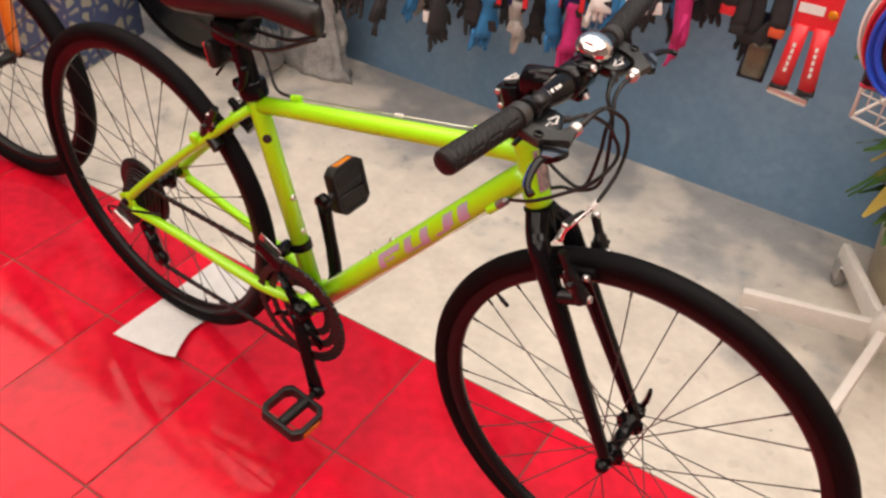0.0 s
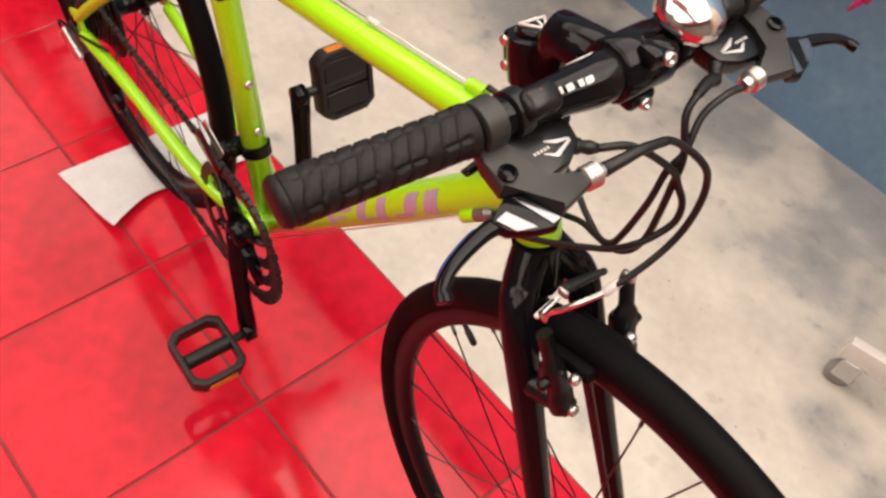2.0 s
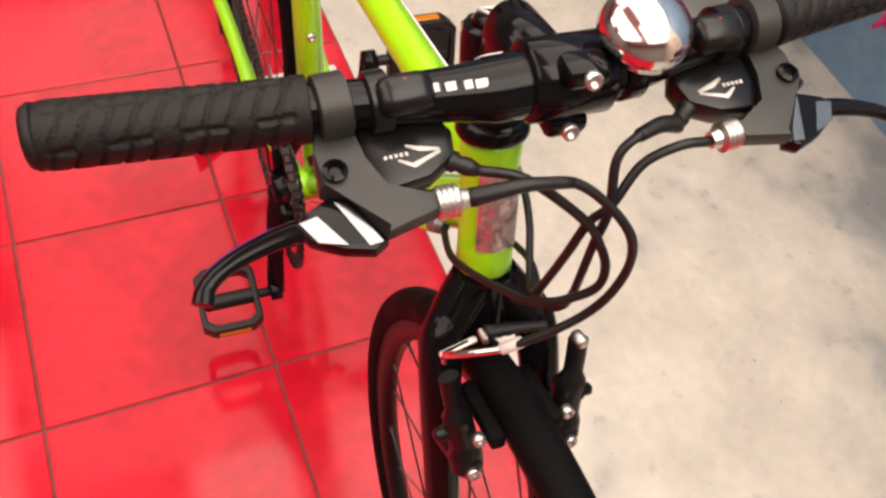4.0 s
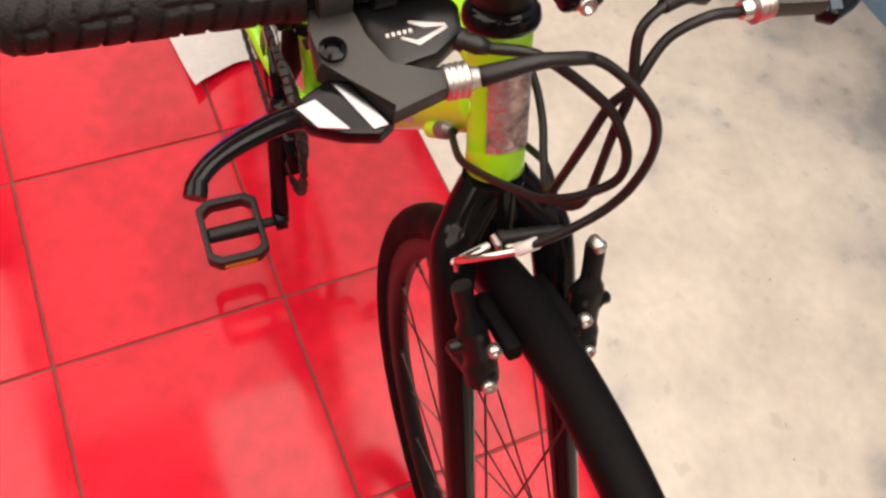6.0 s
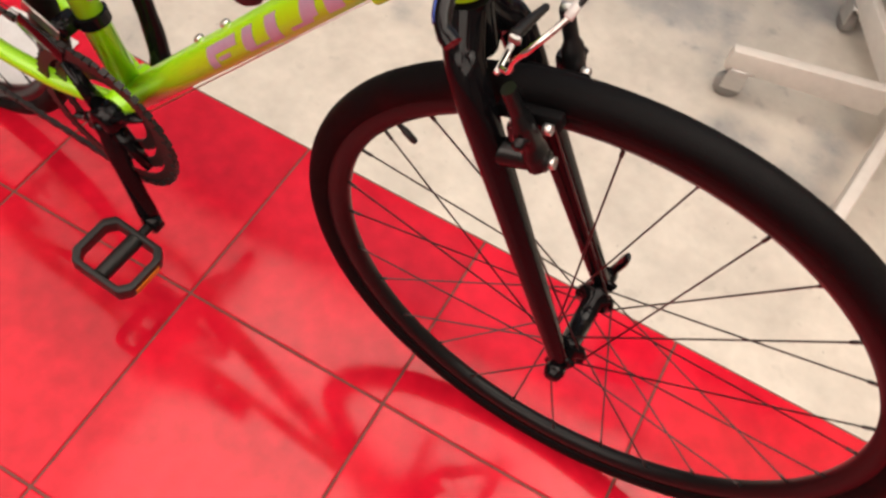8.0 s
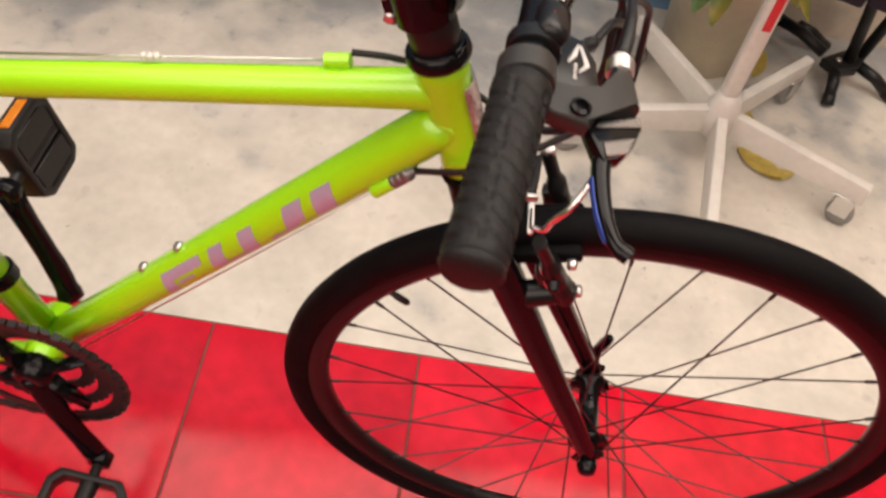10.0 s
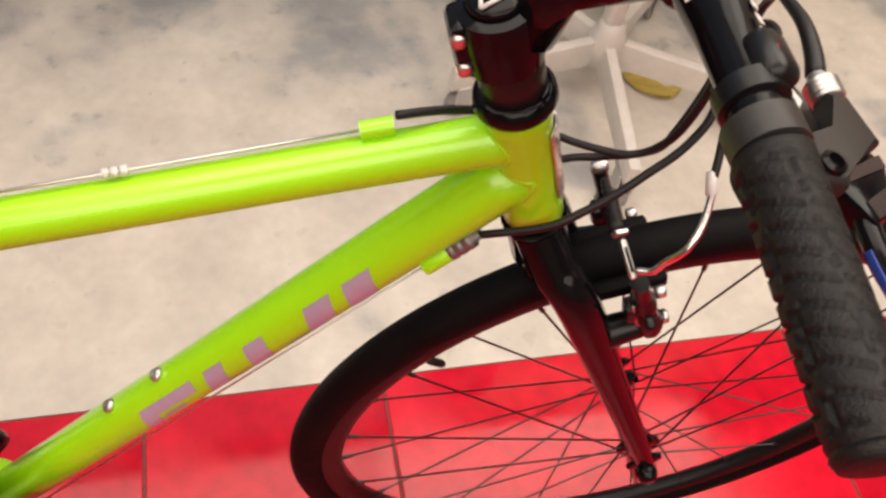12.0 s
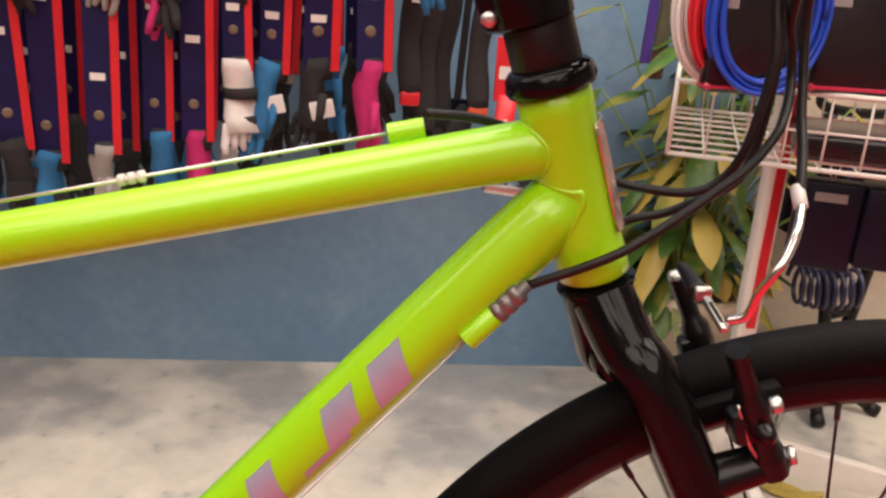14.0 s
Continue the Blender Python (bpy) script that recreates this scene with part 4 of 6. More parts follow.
def build_rear_drive(o):
    for i, r in enumerate((0.052, 0.047, 0.042, 0.037, 0.032, 0.028, 0.024)):
        bm = lathe(bmnew(), [(r - 0.010, -0.0009), (r, -0.0009), (r, 0.0009), (r - 0.010, 0.0009)], RA + V(0, -0.030 - 0.0046 * i, 0), Y1, 40, closed=True)
        part("sprocket", bm, CHAINM, o, "dark steel sprocket")
    for top in (1, -1):
        bm = bmnew()
        a = BB + V(0.0, -0.047, top * 0.0995)
        b = RA + V(0.0, -0.043, top * 0.036) if top > 0 else RA + V(0.035, -0.043, -0.155)
        n = 34
        for k in range(n):
            c = a.lerp(b, (k + 0.5) / n)
            q = (b - a).to_track_quat("X", "Z").to_matrix().to_4x4()
            box(bm, (0.0104, 0.0052 if k % 2 else 0.0068, 0.0075), Matrix.Translation(c) @ q)
        part("chain", bm, CHAINM, o, "dark oily bicycle chain", smooth=False)
    bm = bmnew()
    n = 30
    for k in range(n):
        t = radians(90 - 180 * (k + 0.5) / n)
        m = Matrix.Translation(BB + V(0.0995 * math.cos(t), -0.047, 0.0995 * math.sin(t))) @ pose(0, 0, 0, 0, 90 - math.degrees(t), 0)
        box(bm, (0.0086, 0.0050 if k % 2 else 0.0080, 0.0090 if k % 2 else 0.0066), m)
    part("chain", bm, CHAINM, o, "dark oily bicycle chain", smooth=False)
    c1, c2 = RA + V(0.012, -0.043, -0.075), RA + V(0.035, -0.043, -0.140)
    bm = sweep(bmnew(), [c1, c2], 0.013, 12, flat=0.7)
    for c in (c1, c2):
        lathe(bm, [(0.010, -0.007), (0.018, -0.006), (0.018, 0.006), (0.010, 0.007)], c, Y1, 18)
    mech = part("rear_derailleur", bm, GLOSS, o, "black rear derailleur with silver link plate")
    part("link_plate", box(bmnew(), (0.052, 0.010, 0.024), Matrix.Translation(RA + V(-0.012, -0.078, -0.048)) @ pose(0, 0, 0, 0, 35, 6), 0.004), STEEL, mech, "silver link plate")
    part("mech_body", box(bmnew(), (0.05, 0.026, 0.034), Matrix.Translation(RA + V(-0.004, -0.062, -0.030)) @ pose(0, 0, 0, 0, 30, 0), 0.008), PLASTIC, mech)
    cab = curve([RA + V(0.09, -0.060, 0.005), RA + V(0.02, -0.074, -0.01), RA + V(-0.05, -0.078, -0.03), RA + V(-0.03, -0.078, -0.055)], 6)
    part("cable_housing", sweep(bmnew(), cab, 0.0025, 8), PLASTIC, o)
    # front changer on the seat tube
    sd = (SC - BB).normalized()
    p = BB + 0.112 * sd
    bm = lathe(bmnew(), [(0.0165, -0.008), (0.0195, -0.007), (0.0195, 0.007), (0.0165, 0.008)], p, sd, 22)
    box(bm, (0.022, 0.03, 0.018), Matrix.Translation(p + V(-0.014, -0.024, 0)), 0.004)
    box(bm, (0.06, 0.003, 0.026), Matrix.Translation(p + V(-0.03, -0.050, -0.01)) @ pose(0, 0, 0, 0, 25, 0), 0.001)
    fm = part("front_derailleur", bm, GLOSS, o, "black front derailleur clamped to the seat tube")
    part("cage_plate", box(bmnew(), (0.05, 0.002, 0.018), Matrix.Translation(p + V(-0.034, -0.040, 0.006)) @ pose(0, 0, 0, 0, 25, 0), 0.0008, 1), STEEL, fm, "bright steel cage plate")
    part("spoke_guard", lathe(bmnew(), [(0.030, -0.0006), (0.070, -0.0006), (0.070, 0.0006), (0.030, 0.0006)], RA + V(0, -0.024, 0), Y1, 40, closed=True), PLASTIC, o, "black spoke guard disc")


def build_saddle(o):
    sd = (SC - BB).normalized()
    bm = lathe(bmnew(), [(0.0175, -0.004), (0.0215, -0.002), (0.0235, 0.004), (0.0235, 0.022), (0.0215, 0.026), (0.0165, 0.027)], SC + 0.014 * sd, sd, 24)
    box(bm, (0.022, 0.022, 0.016), Matrix.Translation(SC + 0.026 * sd + V(-0.026, 0, 0)), 0.004)
    part("seat_clamp", bm, GLOSS, o, "gloss black seat clamp")
    part("seat_clamp_lever", sweep(bmnew(), curve([SC + 0.026 * sd + V(-0.020, -0.014, 0), SC + 0.040 * sd + V(0.010, -0.026, 0), SC + 0.075 * sd + V(0.026, -0.022, 0.004)], 5), [0.006] * 6 + [0.0068] * 5, 10, flat=0.6), GLOSS, o, "black clamp lever")
    top = SC + 0.115 * sd
    bm = sweep(bmnew(), [SC + 0.01 * sd, top], 0.0160, 20)
    box(bm, (0.060, 0.048, 0.040), Matrix.Translation(top + V(-0.006, 0, 0.004)) @ pose(0, 0, 0, 0, -6, 0), 0.012)
    part("seat_post", bm, GLOSS, o, "gloss black seat post")
    m = Matrix.Translation(SC + 0.072 * sd + V(-0.052, 0, 0)) @ pose(0, 0, 0, 0, -12, 0)
    bm = box(bmnew(), (0.018, 0.052, 0.046), m, 0.008, 3)
    tube(bm, m @ V(0.006, 0, 0), SC + 0.068 * sd, 0.008, 0.010, 12)
    refl = part("rear_reflector", bm, PLASTIC, o, "black rear reflector with red lens")
    part("reflector_lens", box(bmnew(), (0.004, 0.046, 0.040), m @ pose(-0.009, 0, 0), 0.0015, 1), REDM, refl, "red lens")
    # shell
    bm = bmnew()
    x0, x1, z = -0.245, 0.040, 0.792
    n, na = 26, 22
    rings = []
    for i in range(n + 1):
        k = i / n
        w = 0.020 + 0.056 * (1 - min(1, k / 0.62)) ** 0.8 if k < 0.62 else 0.020
        w *= math.sin(min(1, (k + 0.02) / 0.10) * math.pi / 2) ** 0.6 * math.sin(min(1, (1.015 - k) / 0.06) * math.pi / 2) ** 0.6
        h = 0.024
        drop = 1.0 + 1.9 * max(0.0, 1 - k / 0.60) ** 0.7
        zc = z + 0.012 * (1 - k) ** 2 + 0.004 * k
        ring = []
        for j in range(na):
            t = 2 * math.pi * j / na
            cx, cy = math.cos(t), math.sin(t)
            ring.append(bm.verts.new(V(x0 + (x1 - x0) * k, w * (abs(cx) ** 0.8) * (1 if cx > 0 else -1), zc + h * (cy if cy > 0 else cy * drop * (1.0 - 0.25 * abs(cx))))))
        rings.append(ring)
    for i in range(n):
        bridge(bm, rings[i], rings[i + 1])
    bm.faces.new(rings[0][::-1])
    bm.faces.new(rings[-1])
    sad = part("saddle", bm, SADDLE, o, "black padded saddle")
    for s in (-1, 1):
        pts = curve([V(-0.185, s * 0.03, 0.745), V(-0.15, s * 0.022, 0.732), V(-0.05, s * 0.022, 0.735), V(0.04, s * 0.008, 0.775)], 6)
        part("saddle_rail", sweep(bmnew(), pts, 0.0035, 8), SATIN, sad)


moved(fixed, STEER)
build_stem(bike)
build_cables(bike)
fixed = set(bike.children)
build_bar(bike)
for side in (-1, 1):
    build_lever(bike, side)
build_bell(bike)
moved(fixed, BARM)
fixed = set(bike.children)
build_rim_brake(bike, V(0.490, 0, 0.567), V(-0.42, 0, 0.908).normalized(), V(0.951, 0, 0.309).normalized())
moved(fixed, STEER)
build_rim_brake(bike, V(-0.185, 0, 0.540), V(0.55, 0, 0.83).normalized(), V(-0.83, 0, 0.55).normalized())
build_crankset(bike)
build_rear_drive(bike)
build_saddle(bike)


# ---- sheet of paper under the rear wheel ----
def build_paper():
    bm = bmnew()
    A, B, C, D = V(-0.464, -0.161, 0), V(-0.300, -0.146, 0), V(-0.327, 0.129, 0), V(-0.460, 0.130, 0)
    n, k = 10, 16
    g = []
    for i in range(n + 1):
        row = []
        for j in range(k + 1):
            u, v = i / n, j / k
            p = (A.lerp(B, u)).lerp(D.lerp(C, u), v) + V(-0.030 * u * u * math.sin(math.pi * min(1.0, v * 1.6)), 0, 0)
            lift = 0.0022 + 0.05 * max(0, u - 0.55) ** 2 * (1 - v) + (0.0045 * (1 + math.sin(v * 9 + u * 2)) + 0.0015 * (1 + math.sin(v * 23 - u * 11))) * (0.15 + u * 0.85) * min(1, abs(v - 0.52) * 4)
            row.append(bm.verts.new(p + V(0, 0, lift)))
        g.append(row)
    for i in range(n):
        for j in range(k):
            bm.faces.new((g[i][j], g[i + 1][j], g[i + 1][j + 1], g[i][j + 1]))
    ob = part("paper_sheet", bm, PAPER)
    m = ob.modifiers.new("thick", "SOLIDIFY")
    m.thickness, m.offset = 0.0006, 1
    tagged(ob, "creased white paper sheet lying on red tiles under the wheel", "paper")


build_paper()


# ---- display rack on a five-legged white base ----
def build_rack():
    c = V(0.835, 0.667, 0)
    o = thing("display_rack", pose(c.x, c.y, 0), "white metal display rack on a five-legged castor base", "rack")
    part("base_hub", lathe(bmnew(), [(0.020, 0.060), (0.030, 0.064), (0.030, 0.122), (0.024, 0.132), (0.021, 0.150)], V(0, 0, 0), V(0, 0, 1), 24), RACKW, o, "white round base hub")
    for k in range(5):
        a = radians(-26 + 72 * k)
        d = V(math.cos(a), math.sin(a), 0)
        q = pose(0, 0, 0, 0, 0, math.degrees(a))
        bm = bmnew()
        out = [(0.020, 0.116), (0.275, 0.100), (0.278, 0.060), (0.020, 0.062)]
        m = q @ Matrix(((1, 0, 0, 0), (0, 0, -1, 0), (0, 1, 0, 0), (0, 0, 0, 1)))
        prism(bm, out, m, 0.019, 0.003)
        leg = part("leg", bm, RACKW, o, "white enamelled steel leg")
        e = d * 0.246
        bm = bmnew()
        for s in (-1, 1):
            box(bm, (0.034, 0.0022, 0.040), Matrix.Translation(e + V(0.006 * d.x, 0.006 * d.y, 0.043)) @ q @ pose(0, s * 0.012, 0), 0.001, 1)
        box(bm, (0.038, 0.028, 0.004), Matrix.Translation(e + V(0, 0, 0.065)) @ q, 0.001, 1)
        cas = part("castor_fork", bm, STEEL, leg, "steel castor fork")
        part("castor_wheel", lathe(bmnew(), [(0.008, -0.009), (0.0225, -0.008), (0.0238, -0.004), (0.0238, 0.004), (0.0225, 0.008), (0.008, 0.009)], e + d * 0.010 + V(0, 0, 0.0238), q.to_3x3() @ V(0, 1, 0), 24), GREYP, leg, "grey castor wheel")
    bm = box(bmnew(), (0.030, 0.030, 1.02), pose(-0.004, 0, 0.115 + 0.51), 0.009, 3)
    part("post", bm, RACKW, o, "white square post with a red face")
    part("post_stripe", box(bmnew(), (0.014, 0.003, 0.58), pose(-0.003, -0.0155, 0.58), 0.0006, 1), REDM, o, "red stripe strip")
    # wire basket
    x0, x1, y0, y1, z0, z1 = -0.152, 0.290, -0.165, 0.180, 0.566, 0.655
    Q = pose(0, 0, 0, 0, 0, -20)
    for z, r in ((z0, 0.0030), (z1, 0.0034)):
        pts = [V(x0, y0, z), V(x1, y0, z), V(x1, y1, z), V(x0, y1, z)]
        for i in range(4):
            part("basket_wire", sweep(bmnew(), [Q @ q for q in [pts[i], pts[(i + 1) % 4]]], r, 8), RACKW, o)
    part("basket_wire", sweep(bmnew(), [Q @ q for q in [V(x0, y0, (z0 + z1) / 2), V(x1, y0, (z0 + z1) / 2)]], 0.0018, 6), RACKW, o)
    part("basket_wire", sweep(bmnew(), [Q @ q for q in [V(x0, y0, (z0 + z1) / 2), V(x0, y1, (z0 + z1) / 2)]], 0.0018, 6), RACKW, o)
    n = 10
    for i in range(n + 1):
        x = x0 + (x1 - x0) * i / n
        r = 0.0032 if i in (0, n) else 0.0016
        for y in (y0, y1):
            part("basket_wire", sweep(bmnew(), [Q @ q for q in [V(x, y, z0), V(x, y, z1)]], r, 6), RACKW, o)
        part("basket_wire", sweep(bmnew(), [Q @ q for q in [V(x, y0, z0), V(x, y1, z0)]], 0.0016, 6), RACKW, o)
    for i in range(1, 8):
        y = y0 + (y1 - y0) * i / 8
        for x in (x0, x1):
            part("basket_wire", sweep(bmnew(), [Q @ q for q in [V(x, y, z0), V(x, y, z1)]], 0.0016, 6), RACKW, o)
        part("basket_wire", sweep(bmnew(), [Q @ q for q in [V(x0, y, z0), V(x1, y, z0)]], 0.0016, 6), RACKW, o)
    # wire shelf across the top of the basket
    for i in range(1, 15):
        x = x0 + (x1 - x0) * i / 15
        part("shelf_wire", sweep(bmnew(), [Q @ V(x, y0, z1 - 0.003), Q @ V(x, y1, z1 - 0.003)], 0.0015, 6), RACKW, o)
    return c


GREYP = mat("grey_castor_plastic", (0.25, 0.24, 0.23), 0.4, vary=0.1)
RACK = build_rack()


def coil_roll(m, material, label):
    """A hank of plastic-coated cable wound in an oval, lying round the pouch."""
    pts = []
    turns, per = 16, 40
    for j in range(turns * per + 1):
        t, k = 2 * math.pi * j / per, j / per
        out = 0.0075 * math.sin(2.3 * k)
        pts.append(V((0.059 + out) * math.cos(t), -0.0105 + 0.0013 * k + 0.001 * math.sin(5 * k), (0.080 + out) * math.sin(t) + 0.0015 * math.sin(3 * t + k)))
    bm = sweep(bmnew(), pts, 0.0026, 6)
    ob = part("cable_coil", bm, material)
    ob.matrix_basis = m
    tagged(ob, label, "cable coil", "coiled cables on the rack")


BLUEC = mat("royal_blue_plastic", (0.02, 0.07, 0.50), 0.35, vary=0.1)
CLEARW = mat("white_plastic", (0.75, 0.73, 0.70), 0.35, vary=0.08)
base = RACK + V(0, 0, 0)
CY = 0.488
for k, (mt, lb) in enumerate(((BLUEC, "coil of blue plastic cable housing round a pouch"), (REDM, "coil of red plastic cable housing round a pouch"), (CLEARW, "coil of white plastic cable housing round a pouch"))):
    coil_roll(pose(0.694 - 0.011 * k, CY - 0.010 + 0.024 * k, 0.654 + 0.090, 0, 0, 2), mt, lb)

def goods_packet(m, w, h, d, label):
    o = thing("goods_packet", m, label, "packet", "packets in the rack basket")
    part("pouch", box(bmnew(), (w, d, h), pose(0, 0, h / 2), 0.008, 3), BLACKP, o, "black glossy pouch")
    part("band", box(bmnew(), (w * 1.005, d * 1.01, h * 0.09), pose(0, 0, h * 0.93), 0.003, 1), PINKP, o, "pinkish red band")
    part("band", box(bmnew(), (w * 1.005, d * 1.01, h * 0.07), pose(0, 0, h * 0.06), 0.003, 1), PINKP, o, "pinkish red band")
    part("label_block", box(bmnew(), (w * 0.16, 0.001, h * 0.10), pose(-w * 0.36, -d / 2 - 0.0006, h * 0.80), 0.0002, 1), GREYP, o, "white label block")


BLACKP = mat("black_glossy_pouch", (0.012, 0.010, 0.012), 0.22, vary=0.3, bump=0.5, bscale=35)
PINKP = mat("pinkish_red_print", (0.55, 0.03, 0.08), 0.3, vary=0.1)
goods_packet(pose(0.688, CY + 0.004, 0.6545, 0, 0, 2), 0.106, 0.122, 0.026, "black pouch with pinkish bands inside the cable coils")
goods_packet(pose(0.841, CY + 0.030, 0.6545, -3, 0, -6), 0.140, 0.130, 0.045, "black pouch with pinkish bands standing in the basket")
goods_packet(pose(0.809, CY + 0.110, 0.6545, -3, 0, -20), 0.150, 0.175, 0.045, "taller black pouch standing behind the others")
goods_packet(pose(0.964, CY + 0.085, 0.6545, -3, 0, -24), 0.150, 0.185, 0.045, "taller black pouch standing behind the others")
goods_packet(pose(0.905, 0.640, 0.5860, 90, 0, -20), 0.150, 0.130, 0.034, "black and red pouch lying flat in the wire basket")
goods_packet(pose(1.020, 0.610, 0.5840, 90, 0, -32), 0.090, 0.120, 0.030, "black and red pouch lying flat in the wire basket")

PURPLE = mat("purple_print", (0.06, 0.03, 0.22), 0.4, vary=0.15)
OLIVE = mat("smoky_plastic", (0.10, 0.09, 0.06), 0.2, vary=0.3)
NAVYP = mat("dark_navy_box_print", (0.006, 0.0065, 0.018), 0.4, vary=0.4, scale=14, spec=0.25)


def hung_pack(m, w, h, d, label):
    o = thing("hanging_pack", m, label, "pack", "hanging packs")
    part("body", box(bmnew(), (w, d, h), pose(0, 0, -h / 2 - 0.03), 0.006, 2), NAVYP, o)
    part("loop", sweep(bmnew(), curve([(0, 0, -0.034), (0.006, 0, -0.012), (0, 0, 0.0), (-0.006, 0, -0.012), (0, 0, -0.034)], 5), 0.0012, 6), STEEL, o)
    part("label_block", box(bmnew(), (w * 0.5, 0.001, h * 0.10), pose(0.0, -d / 2 - 0.0006, -0.05), 0.0002, 1), GREYP, o)


hung_pack(pose(0.872, 0.590, 0.563, 0, 0, -20), 0.080, 0.120, 0.034, "dark navy blister pack hanging under the wire basket")
hung_pack(pose(0.962, 0.565, 0.563, 0, 0, -20), 0.105, 0.110, 0.060, "wide black pouch hanging under the wire basket")
hung_pack(pose(1.065, 0.560, 0.563, 0, 0, -20), 0.090, 0.115, 0.050, "wide black pouch hanging under the wire basket")
bm = sweep(bmnew(), [V(0.735, WALL_Y + 0.004, 0.80), V(0.735, 0.925, 0.80), V(0.735, 0.918, 0.810)], 0.0026, 8)
tagged(part("display_hook", bm, STEEL), "plain steel display hook fixed to the blue wall", "hook", "display hooks on the wall")
card = thing("hanging_card", pose(0.735, 0.950, 0.80, 0, 2, 8), "purple and dark grey card pack hanging beside the rack", "card")
part("purple_strip", box(bmnew(), (0.018, 0.006, 0.175), pose(-0.014, 0, -0.0875), 0.002, 1), PURPLE, card, "purple card strip")
part("grey_sleeve", box(bmnew(), (0.024, 0.012, 0.200), pose(0.010, 0.002, -0.100), 0.004, 2), OLIVE, card, "smoky grey sleeve")


for hx, hz, w, h, d in ((1.085, 0.500, 0.078, 0.150, 0.035), (1.175, 0.505, 0.085, 0.140, 0.040), (1.265, 0.500, 0.088, 0.135, 0.040), (1.355, 0.505, 0.080, 0.120, 0.035)):
    bm = sweep(bmnew(), [V(hx, WALL_Y + 0.004, hz), V(hx, 1.005, hz), V(hx, 0.998, hz + 0.010)], 0.0026, 8)
    tagged(part("display_hook", bm, STEEL), "plain steel display hook fixed to the bare wall", "hook", "display hooks on the wall")
    hung_pack(pose(hx, 1.030, hz, 0, 0, 3), w, h, d, "dark navy blister pack hanging on the wall")


def coil_lock(m):
    bm = bmnew()
    pts = []
    for j in range(190):
        t = j / 189
        a = 2 * math.pi * 8 * t
        pts.append(V(0.115 * t, 0.033 * math.cos(a), 0.033 * math.sin(a) - 0.012 * math.sin(math.pi * t)))
    sweep(bm, pts, 0.0042, 7)
    sweep(bm, curve([(0.06, 0, 0.020), (0.062, 0.012, 0.14), (0.060, 0.030, 0.31)], 6), 0.002, 6)
    ob = part("coil_cable_lock", bm, LOCKM)
    ob.matrix_basis = m
    tagged(ob, "dark blue spiral cable lock hanging from the stand", "lock")


LOCKM = mat("blue_grey_vinyl", (0.035, 0.038, 0.09), 0.3, vary=0.2)
coil_lock(pose(1.030, 0.915, 0.262, 0, 0, -8))


def floor_stand():
    """A black tubular bicycle stand on splayed feet behind the rack."""
    o = thing("bicycle_stand", pose(0, 0, 0), "black tubular steel bicycle stand on splayed feet by the wall", "stand")
    hub = V(1.122, 0.928, 0.050)
    plate = [(1.080, 0.930), (1.105, 0.898), (1.150, 0.915), (1.178, 0.965), (1.140, 0.972)]
    part("hub_plate", prism(bmnew(), plate, Matrix.Translation(V(0, 0, 0.048)), 0.024, 0.005), SATIN, o, "black hub plate")
    for q in ((1.110, 0.925), (1.145, 0.945)):
        part("hub_bolt", lathe(bmnew(), [(0.002, 0), (0.006, 0.001), (0.006, 0.004), (0.003, 0.005)], V(q[0], q[1], 0.060), V(0, 0, 1), 10), STEEL, o, "steel bolt")
    for p, e in ((V(1.104, 0.902, 0.048), V(1.102, 0.862, 0.013)), (V(1.160, 0.935, 0.048), V(1.232, 0.905, 0.013)), (V(1.090, 0.955, 0.050), V(1.008, 1.042, 0.052)), (V(1.050, 1.030, 0.052), V(1.118, 1.032, 0.014)), (V(1.008, 1.042, 0.052), V(0.985, 1.050, 0.013))):
        part("foot_tube", sweep(bmnew(), [p, p.lerp(e, 0.5) + V(0, 0, 0.006), e], 0.0115, 12), SATIN, o)
        part("foot_cap", lathe(bmnew(), [(0.008, -0.012), (0.0126, -0.010), (0.0126, 0.010), (0.008, 0.012)], e, (e - p).normalized(), 12), PLASTIC, o)
    part("upright", sweep(bmnew(), [V(1.135, 0.935, 0.05), V(1.112, 0.930, 0.19), V(1.066, 0.930, 0.43), V(1.040, 0.930, 0.56)], 0.0115, 14), SATIN, o)
    part("upright", sweep(bmnew(), [V(1.160, 0.955, 0.05), V(1.182, 0.960, 0.19), V(1.215, 0.965, 0.42), V(1.235, 0.970, 0.56)], 0.0115, 14), SATIN, o)
    part("cross_tube", sweep(bmnew(), [V(1.112, 0.930, 0.19), V(1.182, 0.960, 0.19)], 0.009, 12), SATIN, o)
    part("cradle", sweep(bmnew(), curve([V(1.020, 0.93, 0.60), V(1.030, 0.93, 0.572), V(1.14, 0.95, 0.560), V(1.240, 0.97, 0.572), V(1.255, 0.97, 0.60)], 6), 0.009, 10), SATIN, o)


floor_stand()


